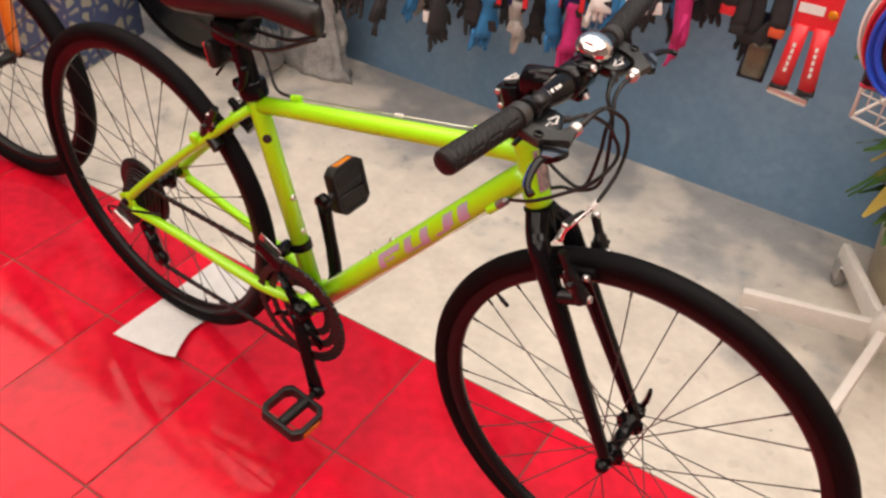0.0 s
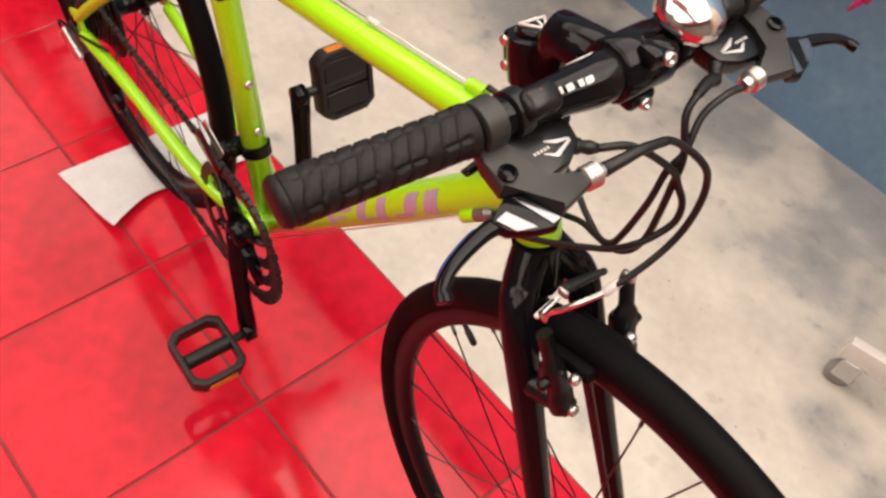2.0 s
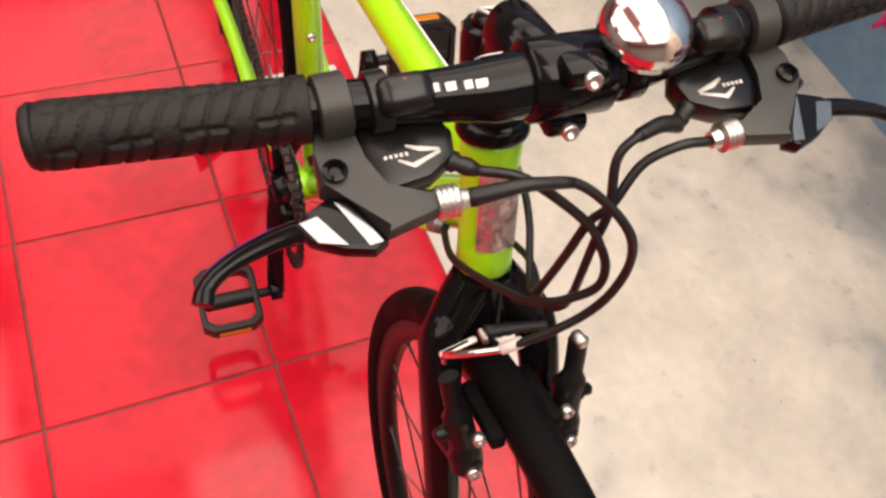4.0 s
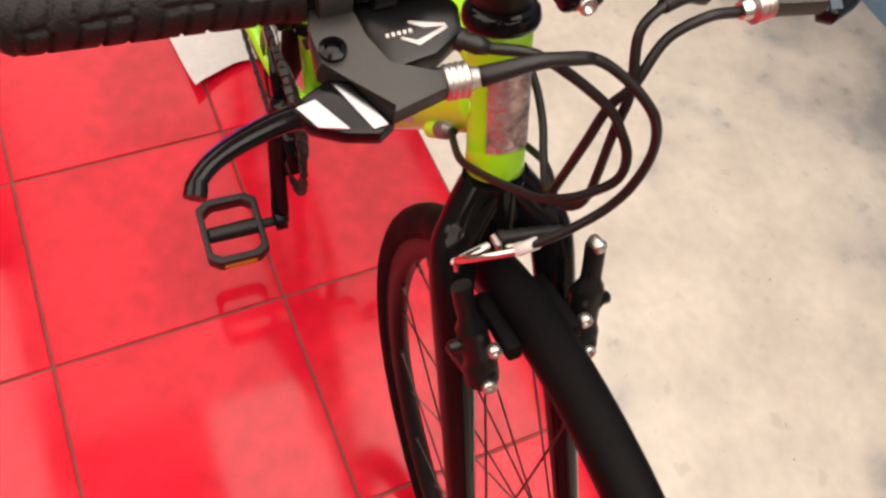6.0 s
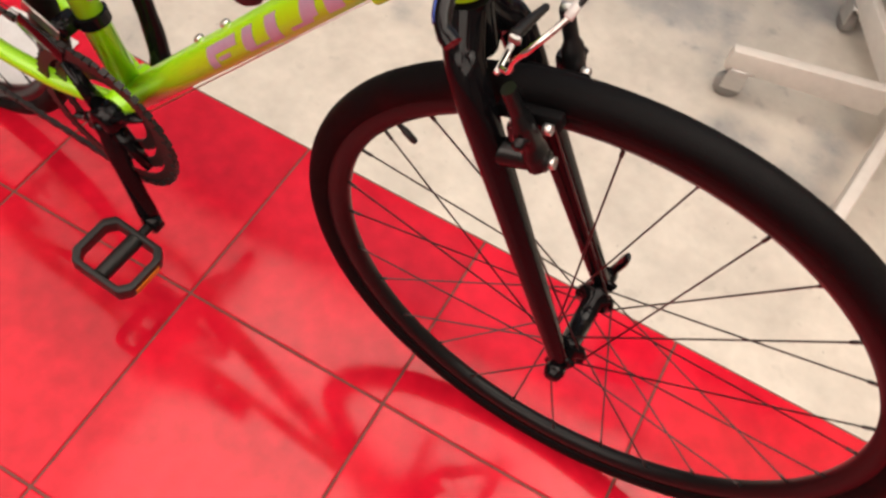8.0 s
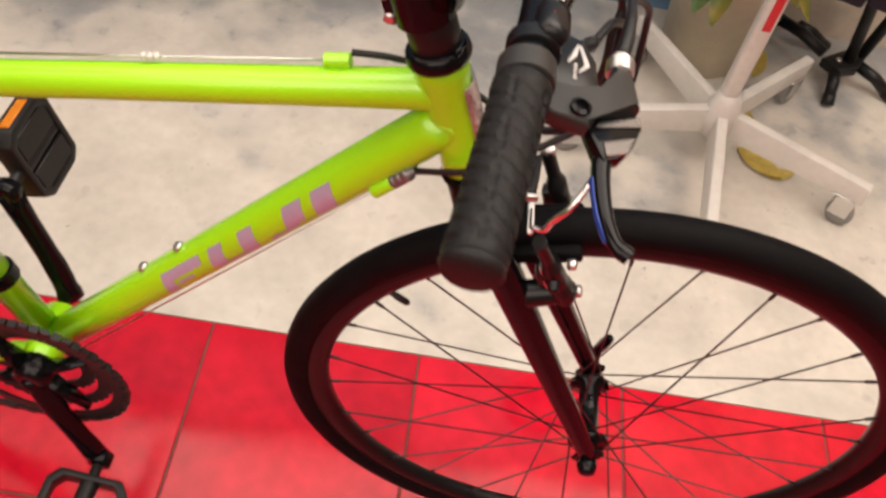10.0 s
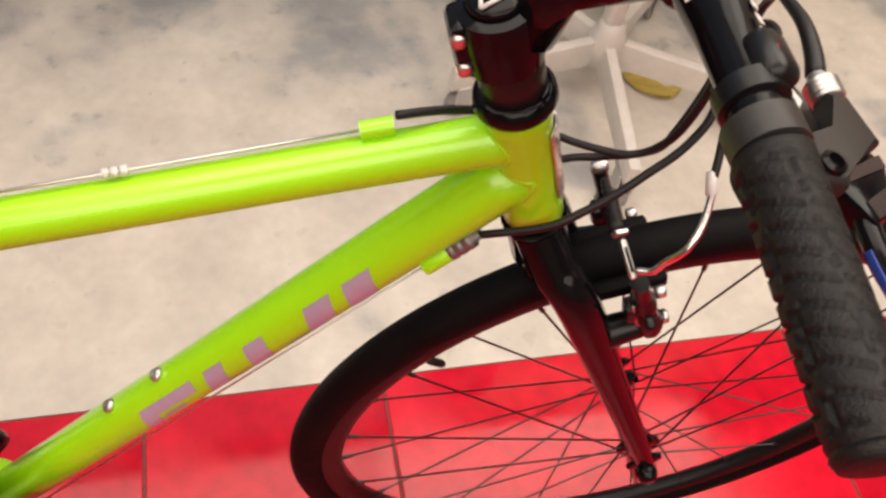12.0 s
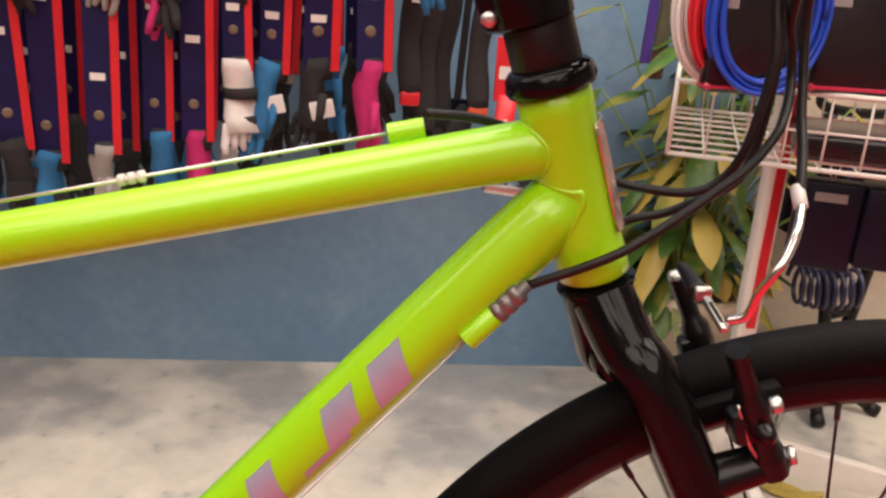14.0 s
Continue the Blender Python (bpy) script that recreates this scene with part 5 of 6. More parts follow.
def fallen_leaf(x, y, turn, L, W):
    bm = bmnew()
    rows = []
    for i in range(8):
        u = i / 7
        ww = W * math.sin(math.pi * min(1, u * 0.94 + 0.03)) ** 0.8
        rows.append([bm.verts.new(V(L * (u - 0.5), ww * q, 0.003 + 0.006 * abs(q) * u + 0.010 * (u - 0.5) ** 2)) for q in (-1, -0.5, 0, 0.5, 1)])
    for i in range(7):
        for j in range(4):
            bm.faces.new((rows[i][j], rows[i + 1][j], rows[i + 1][j + 1], rows[i][j + 1]))
    ob = part("fallen_leaf", bm, DRYLEAF)
    ob.matrix_basis = pose(x, y, 0, 0, 0, turn)
    m = ob.modifiers.new("thick", "SOLIDIFY")
    m.thickness, m.offset = 0.0006, 1
    tagged(ob, "dry yellow leaf fallen on the cement floor", "leaf", "fallen leaves under the rack")


DRYLEAF = mat("dry_yellow_leaf", (0.48, 0.36, 0.08), 0.5, vary=0.3, scale=40)
fallen_leaf(0.942, 0.660, -42, 0.095, 0.022)
fallen_leaf(0.975, 0.640, 10, 0.060, 0.014)
fallen_leaf(0.972, 0.945, 70, 0.090, 0.018)
fallen_leaf(0.948, 1.034, 20, 0.050, 0.020)
fallen_leaf(0.930, 0.790, -60, 0.045, 0.010)


# ---- potted plant by the wall ----
def build_plant():
    c = V(0.848, 0.952, 0)
    o = thing("potted_plant", pose(c.x, c.y, 0), "variegated yellow-green houseplant in a cream plastic pot", "plant")
    part("pot", lathe(bmnew(), [(0.070, 0.0), (0.078, 0.002), (0.100, 0.217), (0.107, 0.219), (0.107, 0.242), (0.098, 0.242), (0.093, 0.200), (0.02, 0.195)], V(0, 0, 0), V(0, 0, 1), 36), CREAMP, o, "cream plastic pot")
    part("soil", lathe(bmnew(), [(0.004, 0.196), (0.087, 0.200), (0.093, 0.210), (0.004, 0.212)], V(0, 0, 0), V(0, 0, 1), 24), SOIL, o)
    rnd = random.Random(5)
    for k in range(135):
        a = rnd.uniform(0, 2 * math.pi)
        h = rnd.uniform(0.05, 0.50) if k % 3 else rnd.uniform(0.04, 0.18)
        reach = rnd.uniform(0.04, 0.24) * (1.15 - 0.6 * h)
        if math.cos(a) < -0.2 and rnd.random() < 0.75:
            reach *= 0.45
        if h < 0.18:
            reach = min(reach, 0.09)
        if math.sin(a) > 0.3:
            reach = min(reach, 0.08)
        root = V(rnd.uniform(-0.03, 0.03), rnd.uniform(-0.03, 0.03), 0.208)
        tip = V(reach * math.cos(a), 0.8 * reach * math.sin(a), 0.215 + h)
        part("stalk", sweep(bmnew(), curve([root, root.lerp(tip, 0.55) + V(0, 0, 0.03), tip], 4), [0.003 - 0.0002 * i for i in range(9)], 6), STALK, o)
        d = V(math.cos(a), math.sin(a), rnd.uniform(-0.9, 0.2)).normalized()
        w = d.cross(V(0, 0, 1)).normalized()
        w = (w + V(0, 0, rnd.uniform(-0.5, 0.5))).normalized()
        nrm = d.cross(w).normalized()
        L, W = rnd.uniform(0.070, 0.135), rnd.uniform(0.014, 0.026)
        bm = bmnew()
        rows = []
        for i in range(8):
            u = i / 7
            ww = W * math.sin(math.pi * min(1, u * 0.94 + 0.03)) ** 0.8
            mid = tip + d * L * u - V(0, 0, 0.35 * L * u * u)
            rows.append([bm.verts.new(mid + w * ww * q + nrm * (0.25 * ww * abs(q) + 0.002 * math.sin(9 * u + q))) for q in (-1, -0.5, 0, 0.5, 1)])
        for i in range(7):
            for j in range(4):
                bm.faces.new((rows[i][j], rows[i + 1][j], rows[i + 1][j + 1], rows[i][j + 1]))
        part("leaf", bm, LEAF, o)


def leaf_material():
    m = mat("variegated_leaf", (0.050, 0.12, 0.012), 0.4, vary=0.3, scale=25)
    nt = m.node_tree
    n, l = nt.nodes, nt.links
    info, co, no, mr, mx, ad = (n.new(k) for k in ("ShaderNodeObjectInfo", "ShaderNodeTexCoord", "ShaderNodeTexNoise", "ShaderNodeMapRange", "ShaderNodeMix", "ShaderNodeMath"))
    no.inputs["Scale"].default_value = 22
    l.new(co.outputs["Object"], no.inputs["Vector"])
    ad.operation = "ADD"
    l.new(no.outputs["Fac"], ad.inputs[0])
    l.new(info.outputs["Random"], ad.inputs[1])
    mr.inputs["From Min"].default_value, mr.inputs["From Max"].default_value = 0.88, 1.32
    l.new(ad.outputs[0], mr.inputs["Value"])
    mx.data_type = "RGBA"
    b = n["Principled BSDF"]
    l.new(b.inputs["Base Color"].links[0].from_socket, mx.inputs[6])
    mx.inputs[7].default_value = (0.42, 0.32, 0.06, 1)
    l.new(mr.outputs[0], mx.inputs[0])
    l.new(mx.outputs[2], b.inputs["Base Color"])
    return m


CREAMP = mat("cream_pot_plastic", (0.68, 0.60, 0.46), 0.4, vary=0.08)
SOIL = mat("dark_soil", (0.05, 0.035, 0.025), 0.9, vary=0.4, bump=0.8, bscale=200)
STALK = mat("green_stalk", (0.16, 0.24, 0.05), 0.5, vary=0.2)
LEAF = leaf_material()
build_plant()


# ---- goods hanging on the blue wall ----
def glove_mesh(bm, w, h, m, rnd):
    """A soft fingerless glove hanging by its cuff: flattened palm with four finger stubs."""
    n, seed = 12, rnd.uniform(0, 50)
    prof = [(0.40, 0.0), (0.44, 0.10), (0.38, 0.22), (0.46, 0.40), (0.50, 0.58), (0.50, 0.72)]
    rings = []
    for wd, k in prof:
        ring = []
        for j in range(n):
            t = 2 * math.pi * j / n
            lump = 1 + 0.45 * noise.noise(V(9 * k + seed, 2 * math.cos(t), 2 * math.sin(t)))
            ring.append(bm.verts.new(m @ V(w * wd * lump * math.cos(t) + 0.006 * math.sin(5 * k + seed), 0.015 * lump * math.sin(t) + 0.006 * math.sin(7 * k + seed), -h * k)))
        rings.append(ring)
    for i in range(len(rings) - 1):
        bridge(bm, rings[i], rings[i + 1])
    bm.faces.new(rings[0][::-1])
    bm.faces.new(rings[-1])
    for i in range(4):
        x = w * (-0.36 + 0.24 * i)
        p = [m @ V(x, 0.002, -h * 0.64)]
        L = h * rnd.uniform(0.24, 0.40)
        bend = rnd.uniform(-0.5, 0.9)
        for k in range(1, 5):
            u = k / 4
            p.append(m @ V(x * (1 + 0.25 * u) + rnd.uniform(-0.003, 0.003), -0.010 * bend * u * u + rnd.uniform(-0.002, 0.002), -h * 0.64 - L * u))
        sweep(bm, p, [w * 0.135, w * 0.14, w * 0.13, w * 0.12, w * 0.08], 8)
    sweep(bm, [m @ V(w * 0.36, 0, -h * 0.34), m @ V(w * 0.56, -0.006, -h * 0.50), m @ V(w * 0.60, -0.008, -h * 0.64)], [w * 0.15, w * 0.13, w * 0.08], 8)


def glove_pack(x, y, z, ch, cw, mt, rnd, gh=0.13, stripe=True, tail=None):
    """A printed hang card with a glove below it; z the hook's height."""
    m = pose(x, y, z, rnd.uniform(-3, 3), rnd.uniform(-2.5, 2.5), rnd.uniform(-16, 16))
    o = thing("glove_pack", m, "cycling glove on a navy and red hang card on the wall", "gloves", "glove packs on the wall")
    if ch:
        part("card", box(bmnew(), (cw, 0.004, ch), pose(0, 0, -ch / 2), 0.0012, 1), NAVY, o, "navy printed card")
        if stripe:
            part("card_stripe", box(bmnew(), (cw * 0.24, 0.0012, ch * 0.99), pose(cw * 0.37, -0.0028, -ch / 2), 0.0003, 1), REDM, o, "red edge stripe")
        part("card_mark", box(bmnew(), (cw * 0.42, 0.001, 0.010), pose(-cw * 0.12, -0.0027, -ch * rnd.uniform(0.35, 0.7)), 0.0002, 1), WHITE, o)
        part("card_mark", lathe(bmnew(), [(0.004, 0), (cw * 0.15, 0.0002), (cw * 0.15, 0.001), (0.004, 0.0012)], V(-cw * 0.12, -0.0022, -ch + 0.055), V(0, -1, 0), 16), GOLDP, o)
        part("card_mark", box(bmnew(), (cw * 0.55, 0.001, 0.005), pose(-cw * 0.1, -0.0027, -0.02), 0.0002, 1), REDM, o)
    bm = bmnew()
    glove_mesh(bm, rnd.uniform(0.040, 0.052), gh * rnd.uniform(1.0, 1.25), pose(0, 0.006, -ch + 0.015, rnd.uniform(-14, 14), rnd.uniform(-14, 14), rnd.uniform(-80, 80)), rnd)
    g = part("glove", bm, mt, o)
    trim = rnd.choice((BLACKF, BLACKF, BLACKF, BLACKF, mt, CREAM))
    z = -ch + 0.015
    part("glove_cuff", sweep(bmnew(), [V(0, 0.006, z + 0.004), V(0.001, 0.005, z - gh * 0.10), V(0, 0.006, z - gh * 0.20)], [0.0165, 0.0180, 0.0170], 14, flat=0.6), trim, g, "knitted cuff")
    if rnd.random() < 0.6:
        k = rnd.uniform(0.42, 0.58)
        part("glove_patch", box(bmnew(), (0.034, 0.003, 0.026), pose(rnd.uniform(-0.006, 0.006), -0.0105, z - gh * k, 0, rnd.uniform(-25, 25), 0), 0.0012, 1), rnd.choice((CREAM, BLACKF, BLACKF, WHITEF)), g, "sewn patch")
    if mt is WHITEF:
        for k in (0.36, 0.66):
            part("glove_band", sweep(bmnew(), [V(0, 0.006, z - gh * (k - 0.06)), V(0, 0.006, z - gh * (k + 0.06))], 0.0250, 14, flat=0.70), BLACKF, g, "black band")


ORANGER = mat("orange_red_rubber", (0.50, 0.07, 0.02), 0.5, vary=0.2)
GOLDP = mat("dull_gold_print", (0.16, 0.12, 0.08), 0.4, vary=0.2)


def hook(x, z):
    bm = sweep(bmnew(), [V(x, WALL_Y + 0.004, z), V(x, 0.725, z), V(x, 0.715, z + 0.012)], 0.0028, 8)
    lathe(bm, [(0.004, 0), (0.016, 0.001), (0.016, 0.004), (0.004, 0.005)], V(x, WALL_Y - 0.001, z), V(0, -1, 0), 14)
    tagged(part("display_hook", bm, STEEL), "plain steel display hook fixed to the blue wall", "hook", "display hooks on the wall")


rnd = random.Random(11)
FAB = {"c": CYAN, "p": PINK, "w": WHITEF, "k": BLACKF, "g": CREAM}
HZ = 0.838
# x on the hook, (distance from the wall, card length, glove kind) along each hook
ROWS = [(-0.736, ((0.790, 0.395, "k"), (0.847, 0.395, "k"), (0.922, 0.376, "k"))), (-0.642, ((0.772, 0.404, "k"), (0.837, 0.376, "k"), (0.913, 0.414, "c"))),
        (-0.548, ((0.781, 0.395, "k"), (0.856, 0.376, "k"), (0.931, 0.395, "g"))), (-0.454, ((0.762, 0.395, "k"), (0.847, 0.404, "g"), (0.922, 0.376, "k"))),
        (-0.379, ((0.781, 0.376, "c"), (0.866, 0.395, "k"))), (-0.304, ((0.772, 0.376, "k"), (0.875, 0.357, "k"))), (-0.229, ((0.762, 0.357, "k"), (0.866, 0.338, "c"))),
        (-0.158, ((0.772, 0.376, "c"), (0.875, 0.338, "k"))), (-0.083, ((0.762, 0.352, "g"), (0.866, 0.376, "k"))), (-0.027, ((0.800, 0.338, "c"), (0.884, 0.376, "k"))),
        (0.030, ((0.762, 0.334, "p"), (0.866, 0.338, "c"))), (0.086, ((0.781, 0.230, "w"), (0.875, 0.244, "g"))), (0.143, ((0.790, 0.235, "c"), (0.866, 0.244, "k"))),
        (0.204, ((0.772, 0.226, "k"), (0.866, 0.216, "c"))), (0.265, ((0.772, 0.221, "p"), (0.875, 0.235, "k")))]
for hx, packs in ROWS:
    hook(hx, HZ)
    for py, ch, kind in packs:
        glove_pack(hx + rnd.uniform(-0.008, 0.008), py, HZ, ch, rnd.uniform(0.043, 0.051), FAB[kind], rnd, rnd.uniform(0.115, 0.145))


# an upper row whose gloves hang in front of the lower cards
for hx, kind, ch in ((-0.426, "k", 0.245), (-0.342, "k", 0.255), (-0.248, "g", 0.245), (-0.185, "k", 0.25), (-0.118, "c", 0.255), (-0.063, "g", 0.240), (-0.020, "k", 0.23), (0.022, "p", 0.245), (0.120, "k", 0.20), (0.204, "k", 0.19), (0.298, "c", 0.18)):
    bm = sweep(bmnew(), [V(hx, WALL_Y + 0.004, 1.025), V(hx, 0.710, 1.025), V(hx, 0.700, 1.037)], 0.0028, 8)
    tagged(part("display_hook", bm, STEEL), "plain steel display hook fixed to the blue wall", "hook", "display hooks on the wall")
    glove_pack(hx, 0.727 + rnd.uniform(0, 0.02), 1.025, ch, 0.050, FAB[kind], rnd, 0.13)


# dark packs crowding behind, close to the wall
for k in range(17):
    hx = -0.90 + 0.072 * k
    hook(hx, HZ - 0.02)
    glove_pack(hx, 0.985 + rnd.uniform(-0.02, 0.02), HZ - 0.02, rnd.uniform(0.26, 0.36) if hx < 0.05 else rnd.uniform(0.20, 0.25), rnd.uniform(0.050, 0.060), FAB[rnd.choice("kkkkkc")], rnd, 0.15, stripe=k % 3 == 0)


def strap(x, y, ztop, zbot, tipm, mark):
    o = thing("tool_strap", pose(x, y, ztop, 0, 2, 6), "black strap with a coloured end hanging on the wall", "strap", "black straps on the wall")
    h = ztop - zbot
    bm = bmnew()
    pts = curve([V(0, 0, 0), V(0.004, -0.006, -h * 0.3), V(-0.004, 0.004, -h * 0.65), V(0.003, -0.004, -h * 0.94)], 6)
    sweep(bm, pts, [0.017 + 0.0015 * math.sin(i * 0.9) for i in range(len(pts))], 10, flat=0.35)
    part("webbing", bm, BLACKF, o)
    part("end_tab", box(bmnew(), (0.030, 0.016, 0.022), pose(0.003, -0.002, -h * 0.97), 0.004), tipm, o, "coloured end tab")
    if mark:
        part("print_block", box(bmnew(), (0.014, 0.001, 0.065), pose(0.0, -0.014, -h * 0.35), 0.0003, 1), WHITE, o, "white lettered block")


for sx, sy, bottom, tab, mark in ((0.335, 0.85, 0.560, REDM, True), (0.362, 0.86, 0.520, BLACKF, False), (0.388, 0.88, 0.500, BLACKF, False), (0.440, 0.85, 0.540, ORANGER, False)):
    hook(sx, HZ)
    strap(sx, sy, HZ, bottom, tab, mark)
hook(0.350, HZ + 0.03)
glove_pack(0.350, 0.93, HZ + 0.03, 0.31, 0.05, BLACKF, rnd, 0.13, stripe=False)


def red_tube_pack(x, y):
    """A red hang card with two long red sleeves and a silver clip below."""
    o = thing("red_sleeve_pack", pose(x, y, HZ + 0.018, 0, 0, 4) @ Matrix.Scale(0.95, 4), "red pack of two fabric sleeves with silver clip on the wall", "pack")
    part("hang_loop", box(bmnew(), (0.010, 0.002, 0.205), pose(0, 0, -0.1025), 0.0005, 1), BLACKF, o, "black hanging tape")
    part("header_card", box(bmnew(), (0.086, 0.005, 0.10), pose(0, 0, -0.25), 0.001, 1), REDM, o, "red header card")
    part("header_mark", box(bmnew(), (0.050, 0.001, 0.020), pose(-0.012, -0.003, -0.255), 0.0002, 1), PAPER, o)
    part("header_mark", lathe(bmnew(), [(0.002, 0), (0.010, 0.0002), (0.010, 0.001), (0.002, 0.0012)], V(0.030, -0.0026, -0.258), V(0, -1, 0), 14), AMBER, o)
    for s in (-1, 1):
        a, b = V(s * 0.020, -0.002, -0.29), V(s * 0.028, -0.004, -0.430)
        t = part("sleeve", sweep(bmnew(), [a, a.lerp(b, 0.5), b], [0.016, 0.0165, 0.018], 12, flat=0.5), REDM, o, "red fabric sleeve")
        part("sleeve_end", box(bmnew(), (0.036, 0.019, 0.012), Matrix.Translation(b), 0.003), BLACKF, t, "black hem")
        for i in range(5):
            c = a.lerp(b, 0.30 + 0.10 * i) + V(0, -0.0095, 0)
            part("sleeve_mark", box(bmnew(), (0.006, 0.001, 0.010), Matrix.Translation(c), 0.0002, 1), PAPER, t)
    part("clip", box(bmnew(), (0.090, 0.022, 0.020), pose(-0.005, -0.002, -0.446, 0, 8, 0), 0.006), STEEL, o, "silver clip")


hook(0.496, HZ)
red_tube_pack(0.496, 0.845)


def blister(x, y, z):
    o = thing("blister_pack", pose(x, y, z, 0, 3, 8), "clear blister pack with dark contents on the wall", "pack")
    part("backing", box(bmnew(), (0.056, 0.003, 0.150), pose(0, 0, -(z - 0.412) + 0.075), 0.0008, 1), NAVYP, o)
    part("hang_strap", box(bmnew(), (0.012, 0.002, z - 0.412 - 0.146), pose(0, 0, -(z - 0.412 - 0.146) / 2), 0.0005, 1), BLACKF, o, "black hanging strap")
    part("bubble", box(bmnew(), (0.046, 0.028, 0.080), pose(0, -0.015, -(z - 0.412) + 0.055), 0.010, 3), OLIVE, o, "smoky plastic bubble")
    part("content", box(bmnew(), (0.030, 0.024, 0.05), pose(0.0, -0.032, -(z - 0.412) + 0.12, 0, 30, 0), 0.006), BLACKF, o)


hook(0.421, HZ)
blister(0.421, 0.900, HZ)


# ---- neighbouring bicycle and a spare wheel at the back ----
def plain_wheel(o, c, axis_m, R, tyre_m, rim_m, name):
    m = Matrix.Translation(c) @ axis_m
    mm = lambda bm: bmesh.ops.transform(bm, matrix=m, verts=bm.verts)
    bm = lathe(bmnew(), [(R - 0.052, 0), (R - 0.048, 0.010), (R - 0.034, 0.012), (R - 0.034, -0.012), (R - 0.048, -0.010)], V(0, 0, 0), Y1, 80, closed=True)
    mm(bm)
    w = part(name, bm, rim_m, o)
    bm = lathe(bmnew(), [(R - 0.021 + 0.021 * math.cos(k), 0.021 * math.sin(k)) for k in (2 * math.pi * i / 14 for i in range(14))], V(0, 0, 0), Y1, 80, closed=True)
    mm(bm)
    part("tyre", bm, tyre_m, w, "black tyre")
    bm = lathe(bmnew(), [(0.006, -0.05), (0.018, -0.035), (0.012, -0.02), (0.012, 0.02), (0.018, 0.035), (0.006, 0.05)], V(0, 0, 0), Y1, 18)
    mm(bm)
    part("hub", bm, SATIN, w)
    for k in range(24):
        t = 2 * math.pi * k / 24
        h = t + (1.0 if k % 2 else -1.0)
        bm = sweep(bmnew(), [V(0.017 * math.cos(h), 0.033 * (1 if k % 4 < 2 else -1), 0.017 * math.sin(h)), V((R - 0.05) * math.cos(t), 0, (R - 0.05) * math.sin(t))], 0.0011, 5)
        mm(bm)
        part("spoke", bm, SPOKEM, w)
    return w


def orange_bike():
    o = thing("bicycle", pose(-1.090, 0.115, 0, 0, 0, 4), "orange bicycle with knobbly black tyres beside the lime one", "bicycle")
    R = 0.292
    plain_wheel(o, V(0, 0, R), Matrix(), R, RUBBER, SATIN, "front_wheel")
    u = V(0.16, 0, 0.987)
    crown = V(0, 0, R) + 0.40 * u + V(-0.02, 0, 0)
    for s in (-1, 1):
        part("fork_blade", sweep(bmnew(), [V(0, s * 0.052, R), V(0, s * 0.052, R + 0.03), crown + V(0, s * 0.050, 0)], [0.011, 0.015, 0.017], 14), ORANGE, o, "orange fork blade")
        part("axle_end", lathe(bmnew(), [(0.006, 0), (0.012, 0.001), (0.012, 0.012), (0.006, 0.014)], V(0, s * 0.055, R), V(0, s, 0), 14), SATIN, o)
    part("fork_crown", box(bmnew(), (0.045, 0.135, 0.035), Matrix.Translation(crown), 0.010), ORANGE, o)
    part("head_tube", sweep(bmnew(), [crown, crown + 0.16 * u], 0.021, 18), SATIN, o)
    part("down_tube", sweep(bmnew(), [crown + 0.05 * u, V(-0.62, 0, 0.30)], 0.020, 18), SATIN, o, "black down tube")
    part("top_tube", sweep(bmnew(), [crown + 0.13 * u, V(-0.72, 0, 0.68)], 0.017, 18), ORANGE, o)
    part("seat_tube", sweep(bmnew(), [V(-0.62, 0, 0.30), V(-0.74, 0, 0.76)], 0.016, 16), SATIN, o)
    plain_wheel(o, V(-1.03, 0, R), Matrix(), R, RUBBER, SATIN, "rear_wheel")
    for s in (-1, 1):
        part("chain_stay", sweep(bmnew(), [V(-0.62, s * 0.03, 0.30), V(-1.03, s * 0.065, R)], 0.010, 12), SATIN, o)
        part("seat_stay", sweep(bmnew(), [V(-0.735, s * 0.02, 0.70), V(-1.03, s * 0.065, R)], 0.008, 12), SATIN, o)


orange_bike()


def wall_wheel():
    o = thing("spare_wheel", pose(-0.98, 0.94, 0, 12, 0, -58), "bare grey bicycle wheel leaning on the wall in clear wrap", "wheel")
    plain_wheel(o, V(0, 0, 0.318), Matrix(), 0.315, GREYT, STEEL, "rim")


GREYT = mat("grey_wrapped_tyre", (0.22, 0.21, 0.20), 0.35, vary=0.3)
wall_wheel()


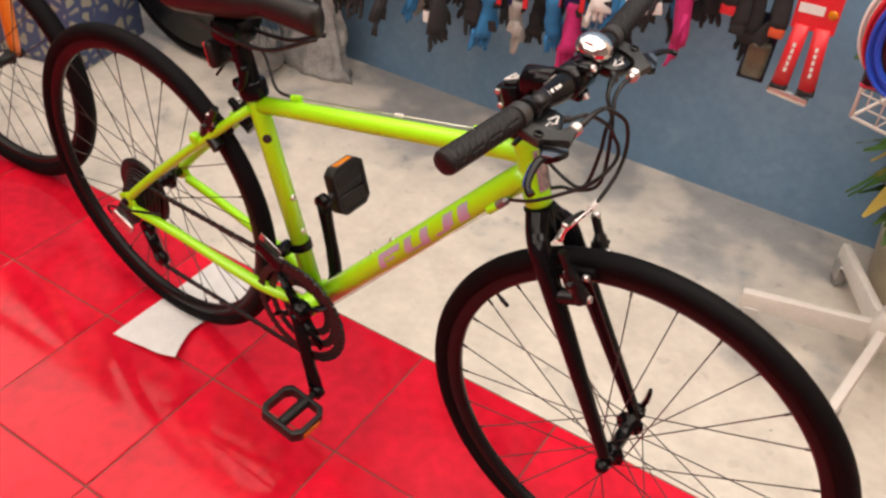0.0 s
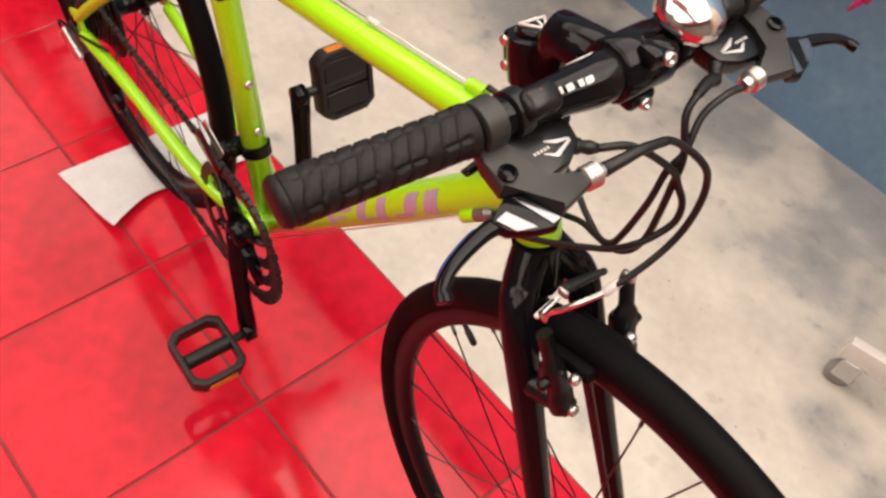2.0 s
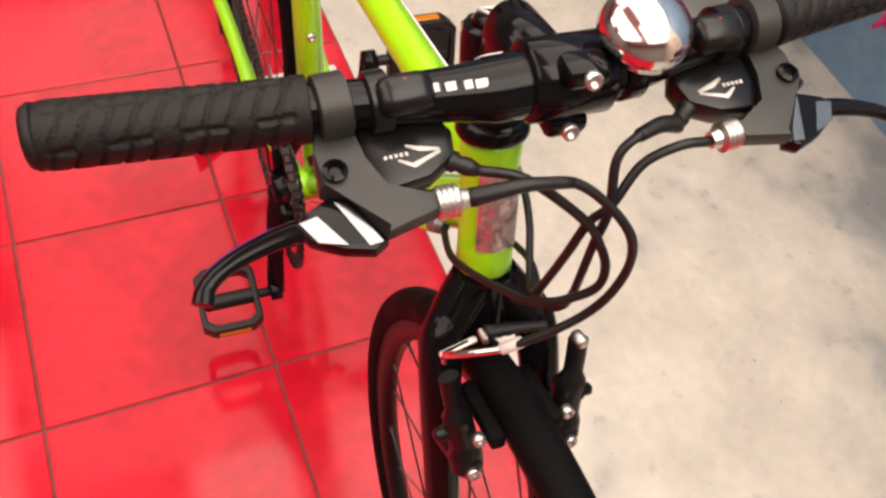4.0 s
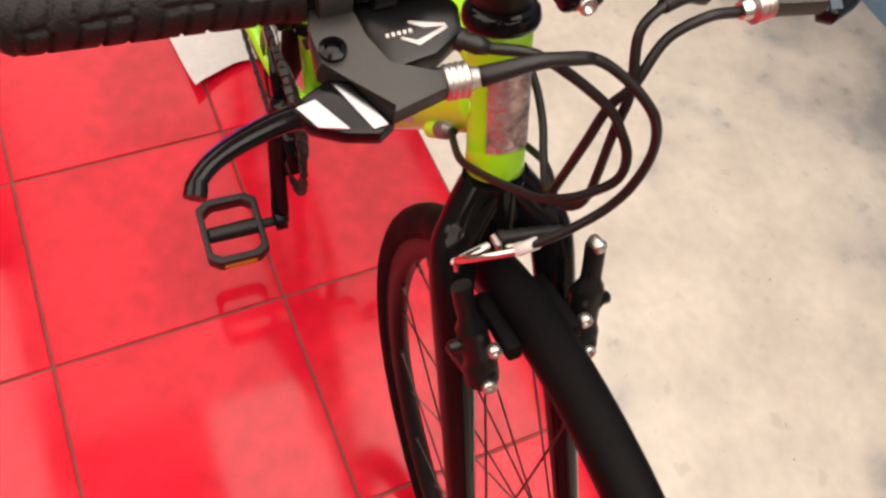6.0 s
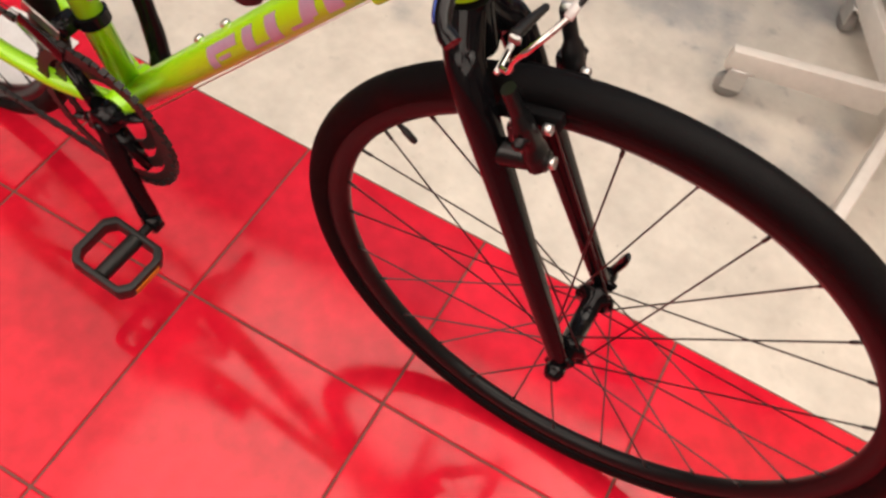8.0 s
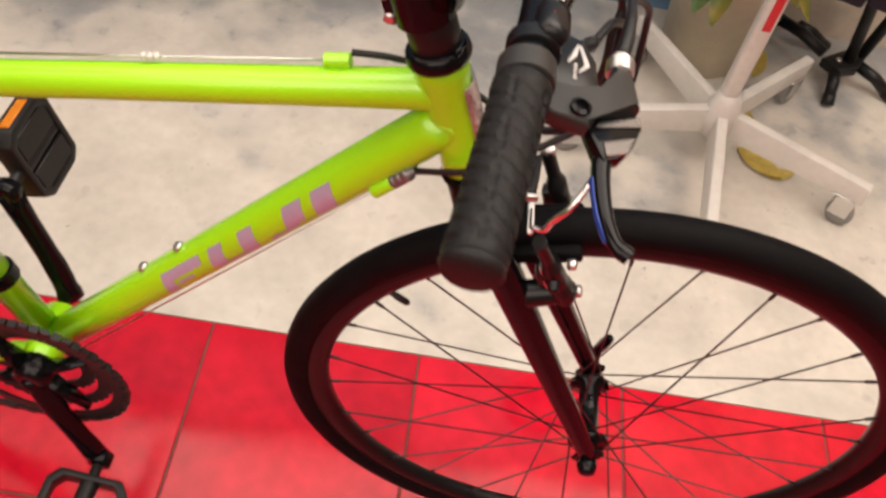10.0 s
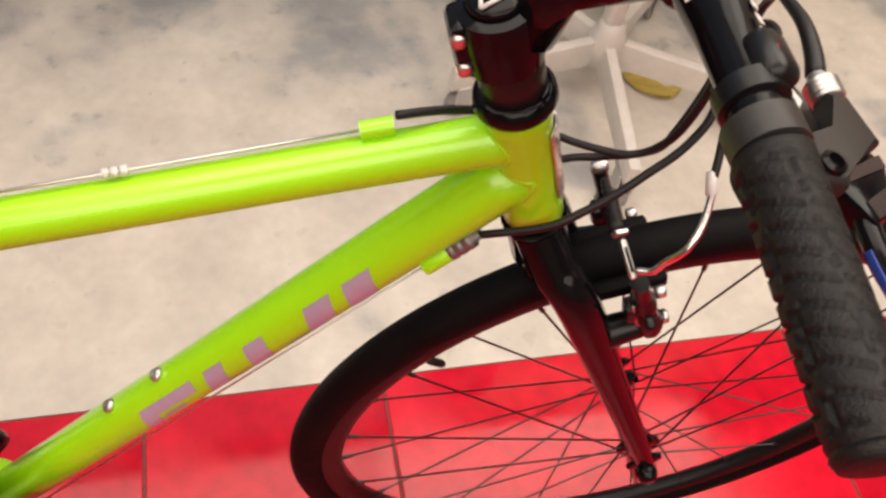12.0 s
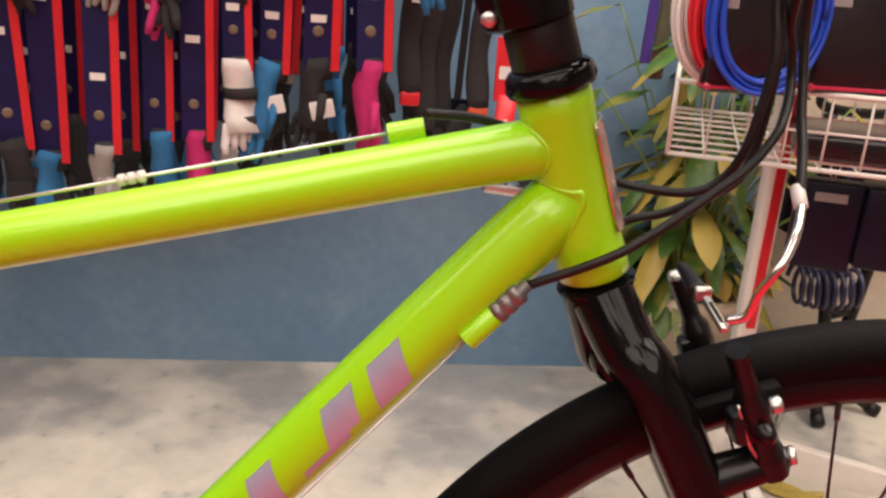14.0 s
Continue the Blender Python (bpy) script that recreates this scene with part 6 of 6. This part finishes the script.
def far_bike_parts():
    o = thing("bicycle", pose(-1.56, 0.83, 0, 0, 0, -4), "dark bicycle standing behind near the wall", "bicycle")
    R = 0.33
    wheel = plain_wheel(o, V(0.35, 0, R), Matrix(), R, RUBBER, SATIN, "front_wheel")
    # added disc that blacks out the wheel's inside; no real cover is known
    part("wheel_cover", lathe(bmnew(), [(0.030, -0.034), (0.285, -0.022), (0.285, -0.019), (0.030, -0.030)], V(0.35, 0, R), Y1, 48, closed=True), SATIN, wheel, "added black disc filling the wheel")
    plain_wheel(o, V(-0.68, 0, R), Matrix(), R, RUBBER, SATIN, "rear_wheel")
    part("fork", sweep(bmnew(), [V(0.35, 0.045, R), V(0.22, 0.02, 0.72), V(0.18, 0, 0.86)], [0.011, 0.016, 0.018], 14), ORANGE, o, "orange fork")
    part("down_tube", sweep(bmnew(), [V(0.21, 0, 0.74), V(-0.27, 0, 0.30)], 0.019, 16), ORANGE, o)
    part("top_tube", sweep(bmnew(), [V(0.19, 0, 0.82), V(-0.38, 0, 0.74)], 0.016, 16), SATIN, o)
    part("seat_tube", sweep(bmnew(), [V(-0.27, 0, 0.30), V(-0.40, 0, 0.80)], 0.016, 16), SATIN, o)
    for s in (-1, 1):
        part("chain_stay", sweep(bmnew(), [V(-0.27, s * 0.03, 0.30), V(-0.68, s * 0.06, R)], 0.010, 12), SATIN, o)


far_bike_parts()


def plastic_wrap():
    """Pale mudguards standing in crumpled clear-grey plastic wrap by the wall."""
    o = thing("wrapped_mudguard", pose(-0.86, 0.955, 0), "pale mudguards standing in crumpled greyish plastic wrap by the wall", "mudguard")
    bm = bmnew()
    n, k = 40, 26
    rings = []
    for i in range(k + 1):
        v = i / k
        ring = []
        for j in range(n):
            t = 2 * math.pi * j / n
            r = (0.095 - 0.035 * v) * (1 + 0.35 * noise.noise(V(4 * math.cos(t), 4 * math.sin(t), 3 * v)) + 0.16 * noise.noise(V(11 * math.cos(t), 11 * math.sin(t), 9 * v)))
            ring.append(bm.verts.new(V(r * 1.3 * math.cos(t), 0.50 * r * math.sin(t), 0.002 + 0.34 * v)))
        rings.append(ring)
    for i in range(k):
        bridge(bm, rings[i], rings[i + 1])
    bm.faces.new(rings[0][::-1])
    bm.faces.new(rings[-1])
    part("wrap", bm, WRAP, o, "crumpled plastic wrap")
    for dx, h in ((-0.045, 0.62), (0.0, 0.58), (0.04, 0.66)):
        pts = [V(dx - 0.10 * math.sin(1.5 * u), 0.01 * (dx > 0), 0.03 + h * u) for u in (i / 14 for i in range(15))]
        part("mudguard_blade", sweep(bmnew(), pts, 0.019, 12, flat=0.45), GREYT, o, "pale grey mudguard blade")


WRAP = mat("greyish_plastic_wrap", (0.36, 0.36, 0.36), 0.18, vary=0.45, scale=18, bump=0.7, bscale=45)
plastic_wrap()


def doodle_box():
    o = thing("cardboard_box", pose(-1.62, 0.62, 0, 0, 0, 12), "pale box printed with dark and blue doodles behind the bicycles", "box")
    part("carton", box(bmnew(), (0.42, 0.30, 0.44), pose(0, 0, 0.221), 0.004), DOODLE, o)
    for s in (-1, 1):
        part("flap", box(bmnew(), (0.42, 0.148, 0.004), pose(0, s * 0.0755, 0.444), 0.001, 1), DOODLE, o)
    part("tape", box(bmnew(), (0.424, 0.05, 0.0008), pose(0, 0, 0.4468), 0.0002, 1), GREYP, o, "strip of packing tape")


def doodle_material():
    m = mat("doodle_print", (0.30, 0.29, 0.24), 0.6, vary=0.1)
    n, l = m.node_tree.nodes, m.node_tree.links
    vo, co, r, mx = n.new("ShaderNodeTexVoronoi"), n.new("ShaderNodeTexCoord"), n.new("ShaderNodeMapRange"), n.new("ShaderNodeMix")
    vo.feature = "DISTANCE_TO_EDGE"
    vo.inputs["Scale"].default_value = 24
    l.new(co.outputs["Object"], vo.inputs["Vector"])
    r.inputs["From Min"].default_value, r.inputs["From Max"].default_value = 0.14, 0.22
    l.new(vo.outputs["Distance"], r.inputs["Value"])
    mx.data_type = "RGBA"
    mx.inputs[6].default_value = (0.05, 0.07, 0.16, 1)
    b = n["Principled BSDF"]
    l.new(b.inputs["Base Color"].links[0].from_socket, mx.inputs[7])
    l.new(r.outputs[0], mx.inputs[0])
    l.new(mx.outputs[2], b.inputs["Base Color"])
    return m


DOODLE = doodle_material()
doodle_box()


# ---- floor tiles ----
def floor_tiles():
    meshes = {}
    joint = 0.0035

    def tile_mesh(w, d):
        if (w, d) not in meshes:
            bm = box(bmnew(), (w, d, 0.010), pose(0, 0, -0.005), 0.0012, 1)
            me = bpy.data.meshes.new("tile")
            bm.to_mesh(me)
            bm.free()
            me.materials.append(TILE)
            meshes[(w, d)] = me
        return meshes[(w, d)]
    rows = [(EDGE_Y, TY)] + [(TY - TILE_S * k, TY - TILE_S * (k + 1)) for k in range(9)]
    for y1, y0 in rows:
        for i in range(-12, 7):
            x0 = TX + TILE_S * i
            ob = new("tile", tile_mesh(round(TILE_S - joint, 4), round(y1 - y0 - joint, 4)))
            ob.parent = bed
            ob.location = (x0 + TILE_S / 2, (y0 + y1) / 2, random.uniform(-0.0003, 0.0003))


def far_tiles():
    """The rest of the tiled floor, towards the walls that are never near."""
    bm = bmnew()
    n0, n1 = -15, 10
    rows = [(EDGE_Y, TY)] + [(TY - TILE_S * k, TY - TILE_S * (k + 1)) for k in range(13)]
    for r, (y1, y0) in enumerate(rows):
        for i in range(n0, n1):
            if r < 10 and -12 <= i < 7:
                continue
            x0, j = TX + TILE_S * i, 0.00175
            v = [bm.verts.new(q) for q in ((x0 + j, y0 + j, 0), (x0 + TILE_S - j, y0 + j, 0), (x0 + TILE_S - j, y1 - j, 0), (x0 + j, y1 - j, 0))]
            w = [bm.verts.new((q.co.x, q.co.y, -0.01)) for q in v]
            bm.faces.new(v)
            bridge(bm, w, v)
    ob = part("tile_field", bm, TILE, bed, smooth=False)
    ob["kind"] = "stuff"


far_tiles()
floor_tiles()

# ---- the whole place brought to its true size ----
for ob in list(bpy.data.objects):
    if ob.parent is None and ob is not cam:
        ob.matrix_basis = Matrix.Scale(K, 4) @ ob.matrix_basis
for lamp in bpy.data.lights:
    lamp.energy *= K * K
